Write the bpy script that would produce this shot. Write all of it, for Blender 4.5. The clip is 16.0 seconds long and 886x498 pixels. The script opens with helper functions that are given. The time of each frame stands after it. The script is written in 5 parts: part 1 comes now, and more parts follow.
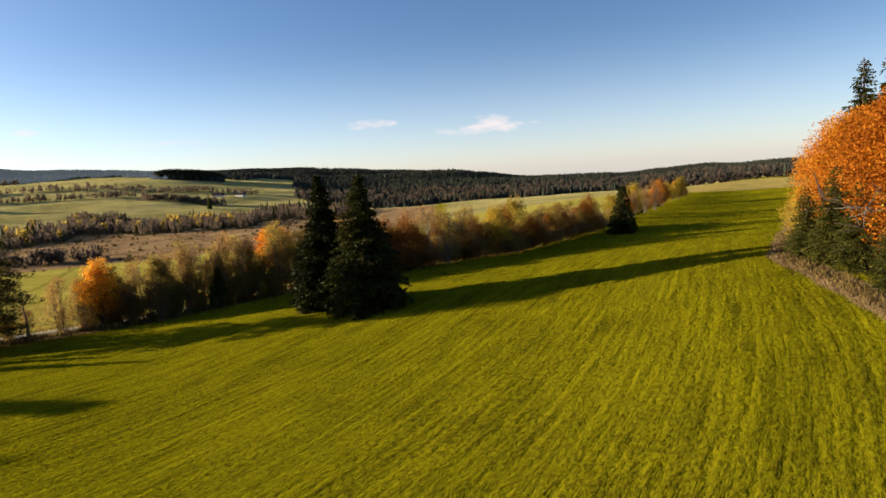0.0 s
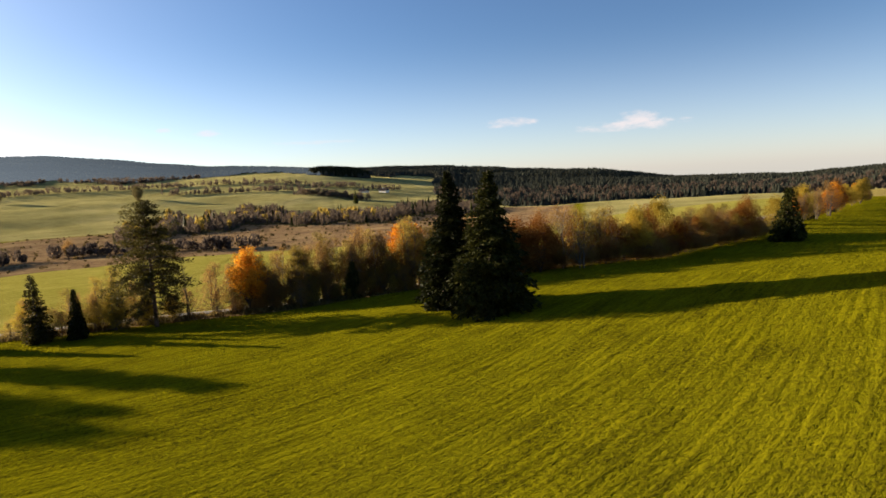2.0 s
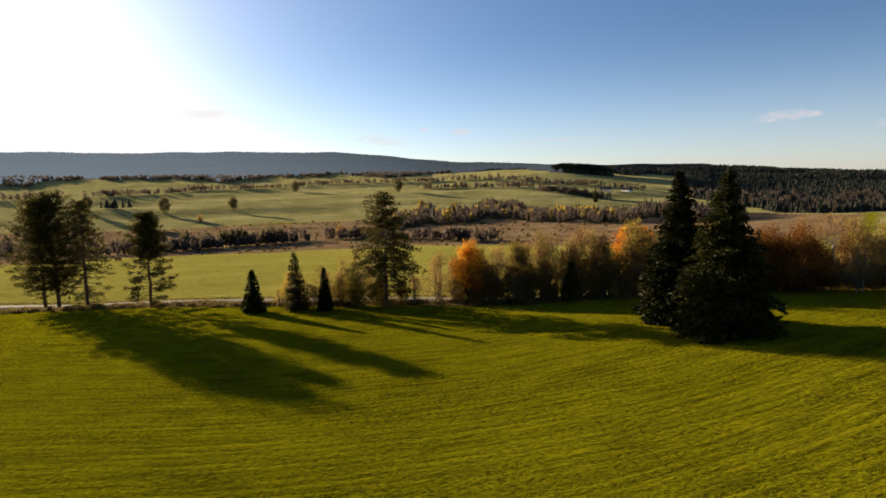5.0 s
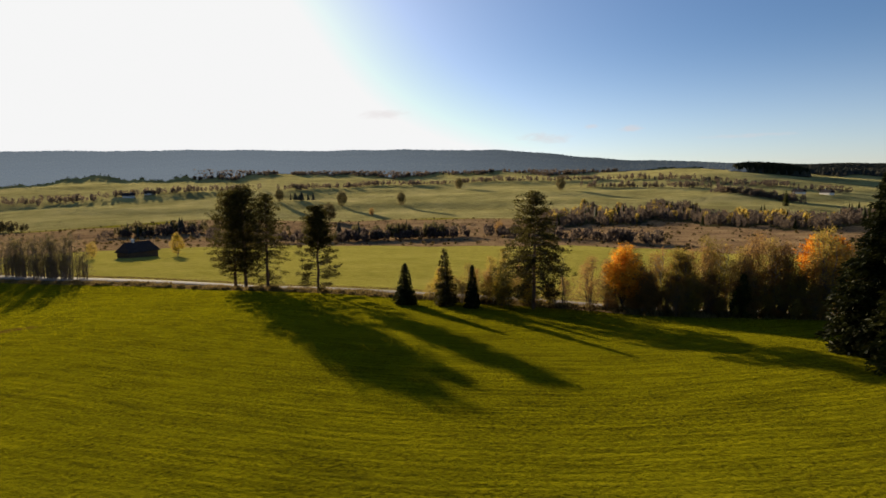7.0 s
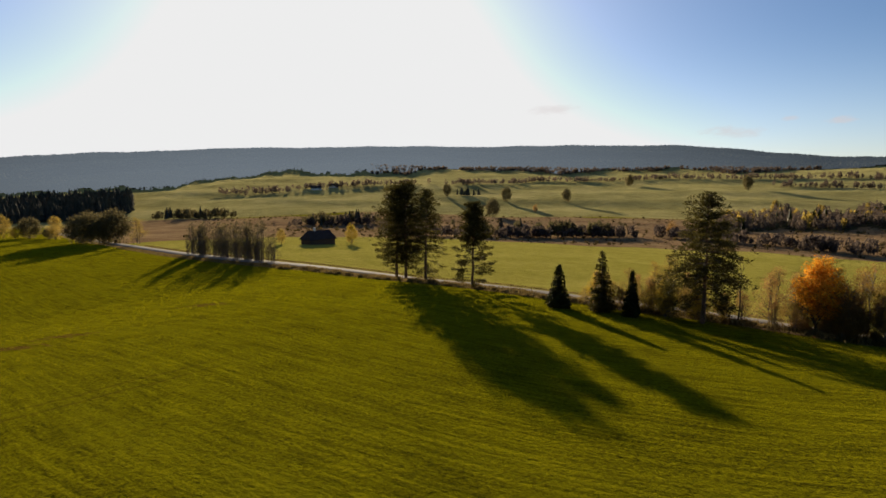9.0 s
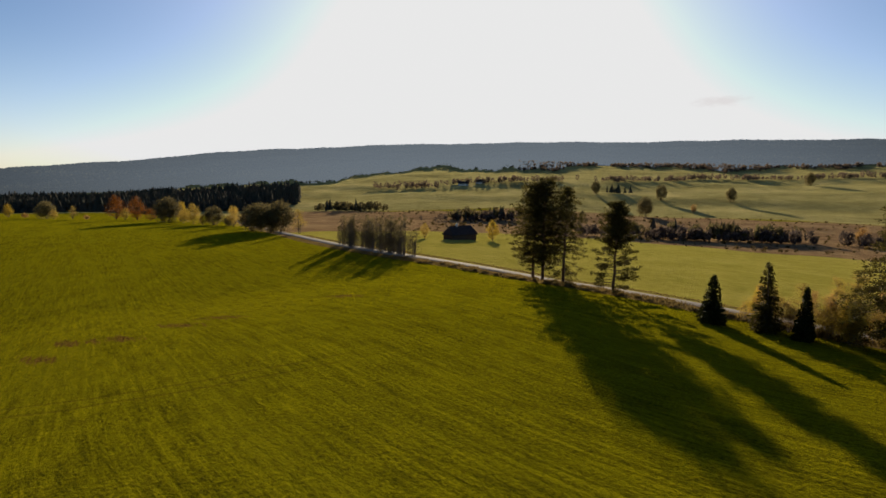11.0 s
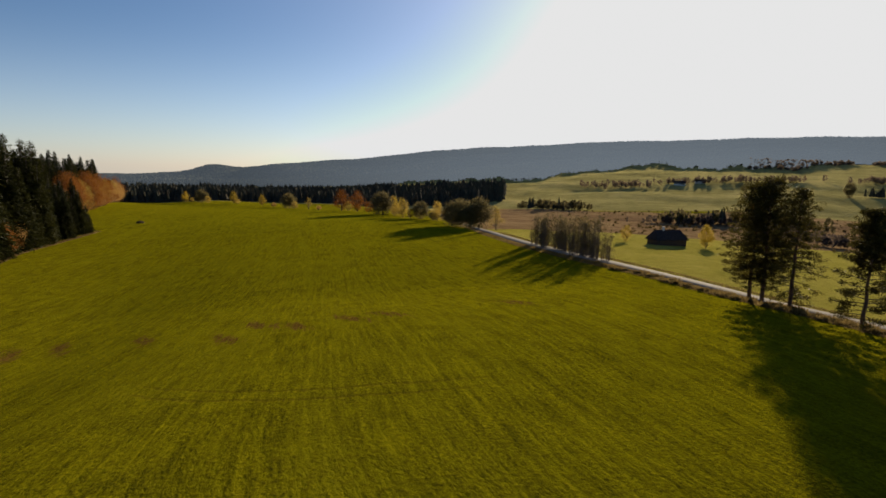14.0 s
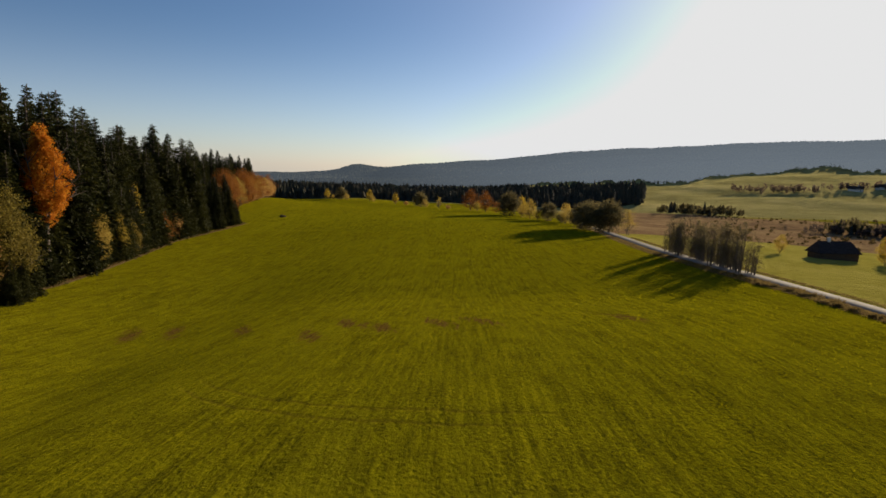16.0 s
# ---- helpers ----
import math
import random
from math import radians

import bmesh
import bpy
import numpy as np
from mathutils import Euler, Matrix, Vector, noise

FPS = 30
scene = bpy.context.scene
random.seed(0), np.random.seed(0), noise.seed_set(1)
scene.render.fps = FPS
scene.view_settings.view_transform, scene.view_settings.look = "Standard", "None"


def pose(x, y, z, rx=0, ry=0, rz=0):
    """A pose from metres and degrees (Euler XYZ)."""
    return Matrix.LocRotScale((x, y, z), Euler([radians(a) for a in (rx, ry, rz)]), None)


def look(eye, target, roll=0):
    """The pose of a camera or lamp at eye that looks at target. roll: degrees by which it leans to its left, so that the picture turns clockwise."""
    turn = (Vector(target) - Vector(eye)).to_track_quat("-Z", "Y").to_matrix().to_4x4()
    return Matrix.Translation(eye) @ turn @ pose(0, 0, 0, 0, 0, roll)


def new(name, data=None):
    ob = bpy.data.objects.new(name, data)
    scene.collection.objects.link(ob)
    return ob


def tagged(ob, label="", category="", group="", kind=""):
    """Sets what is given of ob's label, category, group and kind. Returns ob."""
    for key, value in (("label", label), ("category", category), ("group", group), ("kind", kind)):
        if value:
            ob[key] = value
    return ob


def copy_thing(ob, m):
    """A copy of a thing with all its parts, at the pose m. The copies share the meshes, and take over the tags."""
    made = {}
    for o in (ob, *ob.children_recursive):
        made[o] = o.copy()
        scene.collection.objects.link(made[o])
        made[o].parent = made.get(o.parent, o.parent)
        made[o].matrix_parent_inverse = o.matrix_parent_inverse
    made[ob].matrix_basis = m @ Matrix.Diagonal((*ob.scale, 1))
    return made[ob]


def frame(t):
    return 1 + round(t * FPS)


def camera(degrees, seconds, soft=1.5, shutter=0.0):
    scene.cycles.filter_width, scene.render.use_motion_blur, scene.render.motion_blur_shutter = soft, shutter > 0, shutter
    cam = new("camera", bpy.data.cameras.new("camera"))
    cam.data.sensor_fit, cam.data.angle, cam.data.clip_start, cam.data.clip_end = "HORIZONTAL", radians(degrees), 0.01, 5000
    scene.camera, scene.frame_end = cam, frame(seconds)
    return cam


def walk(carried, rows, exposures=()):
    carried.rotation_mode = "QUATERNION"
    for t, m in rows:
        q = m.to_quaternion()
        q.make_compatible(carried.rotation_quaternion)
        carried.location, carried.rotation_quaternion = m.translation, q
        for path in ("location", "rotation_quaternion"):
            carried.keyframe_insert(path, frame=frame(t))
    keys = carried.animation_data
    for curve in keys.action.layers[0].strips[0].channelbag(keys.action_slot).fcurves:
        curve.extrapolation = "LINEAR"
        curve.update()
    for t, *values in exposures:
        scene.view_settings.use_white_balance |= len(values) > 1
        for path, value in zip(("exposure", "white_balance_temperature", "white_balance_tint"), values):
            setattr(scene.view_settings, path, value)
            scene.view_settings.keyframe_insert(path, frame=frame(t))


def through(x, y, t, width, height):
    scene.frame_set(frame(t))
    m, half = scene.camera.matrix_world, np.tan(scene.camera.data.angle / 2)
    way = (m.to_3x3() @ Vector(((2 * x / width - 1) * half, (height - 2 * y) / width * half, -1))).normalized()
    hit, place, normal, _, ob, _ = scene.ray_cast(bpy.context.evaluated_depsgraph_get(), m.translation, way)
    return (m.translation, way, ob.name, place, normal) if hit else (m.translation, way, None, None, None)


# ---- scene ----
# ---- camera ----
cam = camera(75.4, 16.0, soft=1.6)
# seconds, place, bearing, pitch and roll in degrees
PATH = [
    (0.0, 0.00, 0.00, 17.00, 0.00, -7.63, -3.48),
    (0.5, 0.00, 0.68, 16.95, -2.86, -7.50, -3.19),
    (1.0, 0.07, 1.29, 16.91, -6.23, -7.34, -3.10),
    (1.5, 0.19, 1.84, 16.86, -9.68, -7.20, -3.01),
    (2.0, 0.36, 2.35, 16.83, -13.53, -7.06, -2.92),
    (2.5, 0.55, 2.82, 16.80, -17.27, -6.90, -2.67),
    (3.0, 0.75, 3.26, 16.78, -21.33, -6.75, -2.31),
    (3.5, 0.96, 3.68, 16.76, -25.14, -6.62, -2.15),
    (4.0, 1.17, 4.08, 16.76, -29.19, -6.51, -1.94),
    (4.2, 1.24, 4.24, 16.76, -30.76, -6.49, -1.86),
    (4.8, 1.45, 4.70, 16.76, -35.47, -6.43, -1.62),
    (5.4, 1.61, 5.17, 16.78, -40.16, -6.38, -1.39),
    (6.0, 1.71, 5.65, 16.81, -44.86, -6.33, -1.14),
    (6.5, 1.74, 6.05, 16.84, -48.81, -6.30, -0.93),
    (7.0, 1.70, 6.47, 16.87, -52.99, -6.34, -0.66),
    (7.5, 1.59, 6.90, 16.91, -56.93, -6.38, -0.43),
    (8.0, 1.40, 7.35, 16.96, -61.14, -6.46, -0.25),
    (8.5, 1.13, 7.81, 17.00, -65.08, -6.55, -0.08),
    (9.0, 0.77, 8.29, 17.05, -69.27, -6.67, 0.13),
    (9.5, 0.32, 8.79, 17.09, -73.11, -6.79, 0.27),
    (10.0, -0.23, 9.31, 17.13, -77.06, -6.91, 0.51),
    (10.8, -1.34, 10.17, 17.18, -82.45, -7.11, 0.65),
    (11.6, -2.72, 11.05, 17.21, -87.72, -7.30, 0.76),
    (12.5, -4.64, 12.06, 17.20, -93.69, -7.51, 0.89),
    (13.0, -5.87, 12.63, 17.16, -97.19, -7.58, 1.01),
    (13.5, -7.23, 13.18, 17.11, -100.55, -7.65, 1.11),
    (14.0, -8.70, 13.72, 17.03, -104.12, -7.69, 1.21),
    (14.5, -10.30, 14.24, 16.92, -107.41, -7.74, 1.37),
    (15.0, -12.02, 14.73, 16.77, -110.83, -7.79, 1.49),
    (15.5, -13.87, 15.18, 16.59, -114.02, -7.85, 1.63),
    (16.0, -15.83, 15.59, 16.37, -117.41, -7.92, 1.75),
]


def aim(x, y, z, bearing, pitch, roll):
    b, p = radians(bearing), radians(pitch)
    eye = Vector((x, y, z))
    return look(eye, eye + Vector((math.sin(b) * math.cos(p), math.cos(b) * math.cos(p), math.sin(p))), roll)


walk(cam, [(row[0], aim(*row[1:])) for row in PATH],
     exposures=[(0.0, 1.6), (2.0, 1.55), (3.5, 1.43), (5.0, 1.28), (7.0, 1.13), (9.5, 0.99), (13.0, 0.92), (16.0, 0.90)])

# ---- sky and sun ----
SUN_BEARING, SUN_HEIGHT = -80.0, 9.5
to_sun = Vector((math.sin(radians(SUN_BEARING)) * math.cos(radians(SUN_HEIGHT)),
                 math.cos(radians(SUN_BEARING)) * math.cos(radians(SUN_HEIGHT)), math.sin(radians(SUN_HEIGHT))))


def make_sky():
    world = bpy.data.worlds.new("sky")
    scene.world = world
    world.use_nodes = True
    nt = world.node_tree
    nt.nodes.clear()
    n, link = nt.nodes.new, nt.links.new
    sky = n("ShaderNodeTexSky")
    sky.sky_type, sky.sun_disc = "NISHITA", False
    sky.sun_elevation, sky.sun_rotation = radians(SUN_HEIGHT), radians(SUN_BEARING)
    sky.altitude, sky.air_density, sky.dust_density, sky.ozone_density = 700, 1.0, 0.5, 3.0
    geo = n("ShaderNodeTexCoord")
    # the bright ring of haze round the low sun
    dot = n("ShaderNodeVectorMath")
    dot.operation = "DOT_PRODUCT"
    dot.inputs[1].default_value = to_sun
    link(geo.outputs["Generated"], dot.inputs[0])
    total = None
    for power, gain in ((7.0, 2.6), (26.0, 6.0)):
        top = n("ShaderNodeMath")
        top.operation = "MAXIMUM"
        top.inputs[1].default_value = 0.0
        link(dot.outputs["Value"], top.inputs[0])
        pw = n("ShaderNodeMath")
        pw.operation = "POWER"
        pw.inputs[1].default_value = power
        link(top.outputs[0], pw.inputs[0])
        mul = n("ShaderNodeMath")
        mul.operation = "MULTIPLY"
        mul.inputs[1].default_value = gain
        link(pw.outputs[0], mul.inputs[0])
        if total is None:
            total = mul
        else:
            add = n("ShaderNodeMath")
            link(total.outputs[0], add.inputs[0])
            link(mul.outputs[0], add.inputs[1])
            total = add
    glow = n("ShaderNodeVectorMath")
    glow.operation = "SCALE"
    glow.inputs[0].default_value = (1.0, 0.96, 0.88)
    link(total.outputs[0], glow.inputs["Scale"])
    summed = n("ShaderNodeVectorMath")
    link(sky.outputs[0], summed.inputs[0])
    link(glow.outputs[0], summed.inputs[1])
    # pale haze low over the horizon
    up = n("ShaderNodeSeparateXYZ")
    link(geo.outputs["Generated"], up.inputs[0])
    low = n("ShaderNodeMapRange")
    low.interpolation_type = "SMOOTHERSTEP"
    low.inputs["From Min"].default_value, low.inputs["From Max"].default_value = 0.26, -0.06
    low.inputs["To Max"].default_value = 2.1
    link(up.outputs[2], low.inputs["Value"])
    mist = n("ShaderNodeVectorMath")
    mist.operation = "SCALE"
    mist.inputs[0].default_value = (0.99, 0.94, 1.03)
    link(low.outputs[0], mist.inputs["Scale"])
    tint = n("ShaderNodeVectorMath")
    tint.operation = "MULTIPLY"
    tint.inputs[1].default_value = (1.01, 1.0, 1.13)
    link(summed.outputs[0], tint.inputs[0])
    hazy = n("ShaderNodeVectorMath")
    link(tint.outputs[0], hazy.inputs[0])
    link(mist.outputs[0], hazy.inputs[1])
    cap = n("ShaderNodeVectorMath")
    cap.operation = "MINIMUM"
    cap.inputs[1].default_value = (8.0, 8.0, 8.0)
    link(hazy.outputs[0], cap.inputs[0])
    colour = cap
    # small flat clouds low over the hills: bearing, height, half width, half depth in degrees, whiteness
    sep = n("ShaderNodeSeparateXYZ")
    link(geo.outputs["Generated"], sep.inputs[0])

    def calc(op, a, b=None):
        m = n("ShaderNodeMath")
        m.operation = op
        for k, v in ((0, a), (1, b)):
            if v is None:
                continue
            if isinstance(v, (int, float)):
                m.inputs[k].default_value = v
            else:
                link(v, m.inputs[k])
        return m.outputs[0]
    bearing = calc("ARCTAN2", sep.outputs[0], sep.outputs[1])
    height = calc("ARCSINE", sep.outputs[2])
    puff = n("ShaderNodeTexNoise")
    puff.inputs["Scale"].default_value, puff.inputs["Detail"].default_value, puff.inputs["Roughness"].default_value = 34.0, 6.0, 0.6
    stretch = n("ShaderNodeVectorMath")
    stretch.operation = "MULTIPLY"
    stretch.inputs[1].default_value = (1.0, 1.0, 3.0)
    link(geo.outputs["Generated"], stretch.inputs[0])
    link(stretch.outputs[0], puff.inputs["Vector"])
    for az, el, w, d, white in CLOUDS:
        u = calc("DIVIDE", calc("SUBTRACT", bearing, radians(az)), radians(w))
        v = calc("DIVIDE", calc("SUBTRACT", height, radians(el)), radians(d))
        rr = calc("ADD", calc("MULTIPLY", u, u), calc("MULTIPLY", v, v))
        edge = calc("SUBTRACT", calc("ADD", 1.0, calc("MULTIPLY", calc("SUBTRACT", puff.outputs["Fac"], 0.5), 3.2)), rr)
        ramp = n("ShaderNodeMapRange")
        ramp.interpolation_type = "SMOOTHSTEP"
        ramp.inputs["From Min"].default_value, ramp.inputs["From Max"].default_value = 0.0, 1.3
        ramp.inputs["To Max"].default_value = white
        link(edge, ramp.inputs["Value"])
        mix = n("ShaderNodeMix")
        mix.data_type = "RGBA"
        link(ramp.outputs[0], mix.inputs["Factor"])
        link(colour.outputs[2] if colour.bl_idname == "ShaderNodeMix" else colour.outputs[0], mix.inputs[6])
        mix.inputs[7].default_value = (6.2, 5.6, 5.6, 1)
        colour = mix
    bg = n("ShaderNodeBackground")
    bg.inputs["Strength"].default_value = SKY_STRENGTH
    link(colour.outputs[2] if colour.bl_idname == "ShaderNodeMix" else colour.outputs[0], bg.inputs["Color"])
    out = n("ShaderNodeOutputWorld")
    link(bg.outputs[0], out.inputs[0])


SKY_STRENGTH = 0.0525
CLOUDS = [(-6.4, 5.0, 3.0, 0.5, 0.7), (5.6, 4.5, 2.2, 0.9, 0.7), (4.8, 4.0, 5.2, 0.6, 0.7), (-25.5, 4.0, 4.5, 0.22, 0.3),
          (-35.1, 5.1, 1.6, 0.35, 0.6), (-38.6, 5.4, 0.8, 0.25, 0.5), (-43.0, 4.4, 3.0, 0.6, 0.5), (-58.5, 6.9, 3.0, 0.55, 0.4)]
make_sky()
sun = new("sun", bpy.data.lights.new("sun", "SUN"))
sun.data.energy, sun.data.angle, sun.data.color = 5.0, radians(0.53), (1.0, 0.82, 0.58)
sun.matrix_world = look(to_sun * 900, (0, 0, 0))


# ---- materials ----
def shade(name, build, rough=0.9):
    m = bpy.data.materials.new(name)
    m.use_nodes = True
    nt = m.node_tree
    nt.nodes.clear()
    out = nt.nodes.new("ShaderNodeOutputMaterial")
    build(nt, out)
    return m


def ramp_of(nt, source, stops):
    r = nt.nodes.new("ShaderNodeValToRGB")
    while len(r.color_ramp.elements) < len(stops):
        r.color_ramp.elements.new(0.5)
    for e, (at, c) in zip(r.color_ramp.elements, stops):
        e.position, e.color = at, (*c, 1)
    nt.links.new(source, r.inputs[0])
    return r.outputs[0]


def noise_of(nt, vector, scale, detail=4, rough=0.6):
    t = nt.nodes.new("ShaderNodeTexNoise")
    t.inputs["Scale"].default_value, t.inputs["Detail"].default_value, t.inputs["Roughness"].default_value = scale, detail, rough
    nt.links.new(vector, t.inputs["Vector"])
    return t.outputs["Fac"]


def blend(nt, fac, a, b, kind="MIX"):
    m = nt.nodes.new("ShaderNodeMix")
    m.data_type, m.blend_type = "RGBA", kind
    for sock, v in ((m.inputs[0], fac), (m.inputs[6], a), (m.inputs[7], b)):
        if isinstance(v, (int, float)):
            sock.default_value = v
        elif isinstance(v, tuple):
            sock.default_value = (*v, 1)
        else:
            nt.links.new(v, sock)
    return m.outputs[2]


def sums(nt, op, a, b=0.0):
    m = nt.nodes.new("ShaderNodeMath")
    m.operation = op
    for k, v in enumerate((a, b)):
        if isinstance(v, (int, float)):
            m.inputs[k].default_value = v
        else:
            nt.links.new(v, m.inputs[k])
    return m.outputs[0]


def leaves(name, stops, through=0.35, rough=0.6):
    """Foliage that lets light through; its colour varies leaf by leaf, clump by clump and tree by tree."""
    def build(nt, out):
        geo, info = nt.nodes.new("ShaderNodeNewGeometry"), nt.nodes.new("ShaderNodeObjectInfo")
        pos = nt.nodes.new("ShaderNodeTexCoord")
        big = noise_of(nt, pos.outputs["Object"], 0.55, 3)
        mixv = sums(nt, "ADD", sums(nt, "MULTIPLY", geo.outputs["Random Per Island"], 0.45), sums(nt, "MULTIPLY", big, 0.75))
        mixv = sums(nt, "ADD", mixv, sums(nt, "MULTIPLY", sums(nt, "SUBTRACT", info.outputs["Random"], 0.65), 0.32))
        col = ramp_of(nt, mixv, stops)
        dif, tra = nt.nodes.new("ShaderNodeBsdfPrincipled"), nt.nodes.new("ShaderNodeBsdfTranslucent")
        dif.inputs["Roughness"].default_value = rough
        dif.inputs["IOR"].default_value = 1.12
        mix = nt.nodes.new("ShaderNodeMixShader")
        mix.inputs[0].default_value = through
        nt.links.new(col, dif.inputs["Base Color"])
        nt.links.new(col, tra.inputs["Color"])
        nt.links.new(dif.outputs[0], mix.inputs[1])
        nt.links.new(tra.outputs[0], mix.inputs[2])
        nt.links.new(mix.outputs[0], out.inputs[0])
    return shade(name, build)


def bark(name, dark, light, scale=6.0):
    def build(nt, out):
        pos = nt.nodes.new("ShaderNodeTexCoord")
        st = nt.nodes.new("ShaderNodeMapping")
        st.inputs["Scale"].default_value = (1, 1, 0.25)
        nt.links.new(pos.outputs["Object"], st.inputs[0])
        f = noise_of(nt, st.outputs[0], scale, 5)
        col = ramp_of(nt, f, ((0.3, dark), (0.7, light)))
        b = nt.nodes.new("ShaderNodeBsdfPrincipled")
        b.inputs["Roughness"].default_value = 0.9
        bump = nt.nodes.new("ShaderNodeBump")
        bump.inputs["Strength"].default_value = 0.6
        nt.links.new(f, bump.inputs["Height"])
        nt.links.new(col, b.inputs["Base Color"])
        nt.links.new(bump.outputs[0], b.inputs["Normal"])
        nt.links.new(b.outputs[0], out.inputs[0])
    return shade(name, build)


def solid(name, dark, light, scale=2.0, rough=0.85, bumpy=0.2):
    def build(nt, out):
        pos = nt.nodes.new("ShaderNodeTexCoord")
        f = noise_of(nt, pos.outputs["Object"], scale, 6)
        g = noise_of(nt, pos.outputs["Object"], scale * 9, 3)
        col = ramp_of(nt, sums(nt, "ADD", sums(nt, "MULTIPLY", f, 0.7), sums(nt, "MULTIPLY", g, 0.3)), ((0.3, dark), (0.7, light)))
        b = nt.nodes.new("ShaderNodeBsdfPrincipled")
        b.inputs["Roughness"].default_value = rough
        b.inputs["IOR"].default_value = 1.04 if rough > 0.8 else 1.45
        bump = nt.nodes.new("ShaderNodeBump")
        bump.inputs["Strength"].default_value = bumpy
        nt.links.new(g, bump.inputs["Height"])
        nt.links.new(col, b.inputs["Base Color"])
        nt.links.new(bump.outputs[0], b.inputs["Normal"])
        nt.links.new(b.outputs[0], out.inputs[0])
    return shade(name, build)


SPRUCE = leaves("spruce_needles", ((0.2, (0.009, 0.011, 0.003)), (0.55, (0.024, 0.027, 0.006)), (0.9, (0.066, 0.064, 0.012))), 0.15)
YOUNG = leaves("young_spruce_needles", ((0.2, (0.024, 0.028, 0.006)), (0.55, (0.054, 0.058, 0.010)), (0.9, (0.110, 0.102, 0.018))), 0.3)
PINE = leaves("pine_needles", ((0.2, (0.028, 0.025, 0.007)), (0.55, (0.060, 0.051, 0.012)), (0.9, (0.115, 0.092, 0.020))), 0.45)
ORANGE = leaves("orange_leaves", ((0.15, (0.13, 0.04, 0.006)), (0.45, (0.33, 0.10, 0.010)), (0.7, (0.50, 0.18, 0.014)), (0.95, (0.58, 0.30, 0.035))), 0.42)
MAPLELEAF = leaves("bright_orange_leaves", ((0.15, (0.20, 0.07, 0.010)), (0.42, (0.48, 0.16, 0.012)), (0.66, (0.66, 0.27, 0.018)), (0.95, (0.74, 0.42, 0.045))), 0.5)
WILLOW = leaves("willow_leaves", ((0.15, (0.07, 0.055, 0.014)), (0.5, (0.15, 0.115, 0.022)), (0.9, (0.27, 0.22, 0.035))), 0.35)
RUST = leaves("rust_leaves", ((0.15, (0.085, 0.029, 0.006)), (0.5, (0.19, 0.068, 0.012)), (0.9, (0.28, 0.13, 0.026))), 0.42)
YELLOW = leaves("yellow_leaves", ((0.15, (0.14, 0.10, 0.02)), (0.5, (0.34, 0.24, 0.03)), (0.9, (0.55, 0.40, 0.05))), 0.45)
OLIVE = leaves("olive_leaves", ((0.15, (0.125, 0.096, 0.022)), (0.5, (0.27, 0.195, 0.040)), (0.9, (0.44, 0.31, 0.068))), 0.68)
BROWN = leaves("brown_leaves", ((0.15, (0.13, 0.072, 0.024)), (0.5, (0.28, 0.160, 0.052)), (0.9, (0.45, 0.285, 0.10))), 0.68)
TWIG = bark("twigs", (0.06, 0.046, 0.032), (0.19, 0.145, 0.10))
BARK = bark("dark_bark", (0.025, 0.018, 0.013), (0.10, 0.075, 0.055))
PINEBARK = bark("pine_bark", (0.05, 0.03, 0.02), (0.20, 0.11, 0.06))
PALEBARK = bark("pale_bark", (0.12, 0.10, 0.08), (0.38, 0.34, 0.28))


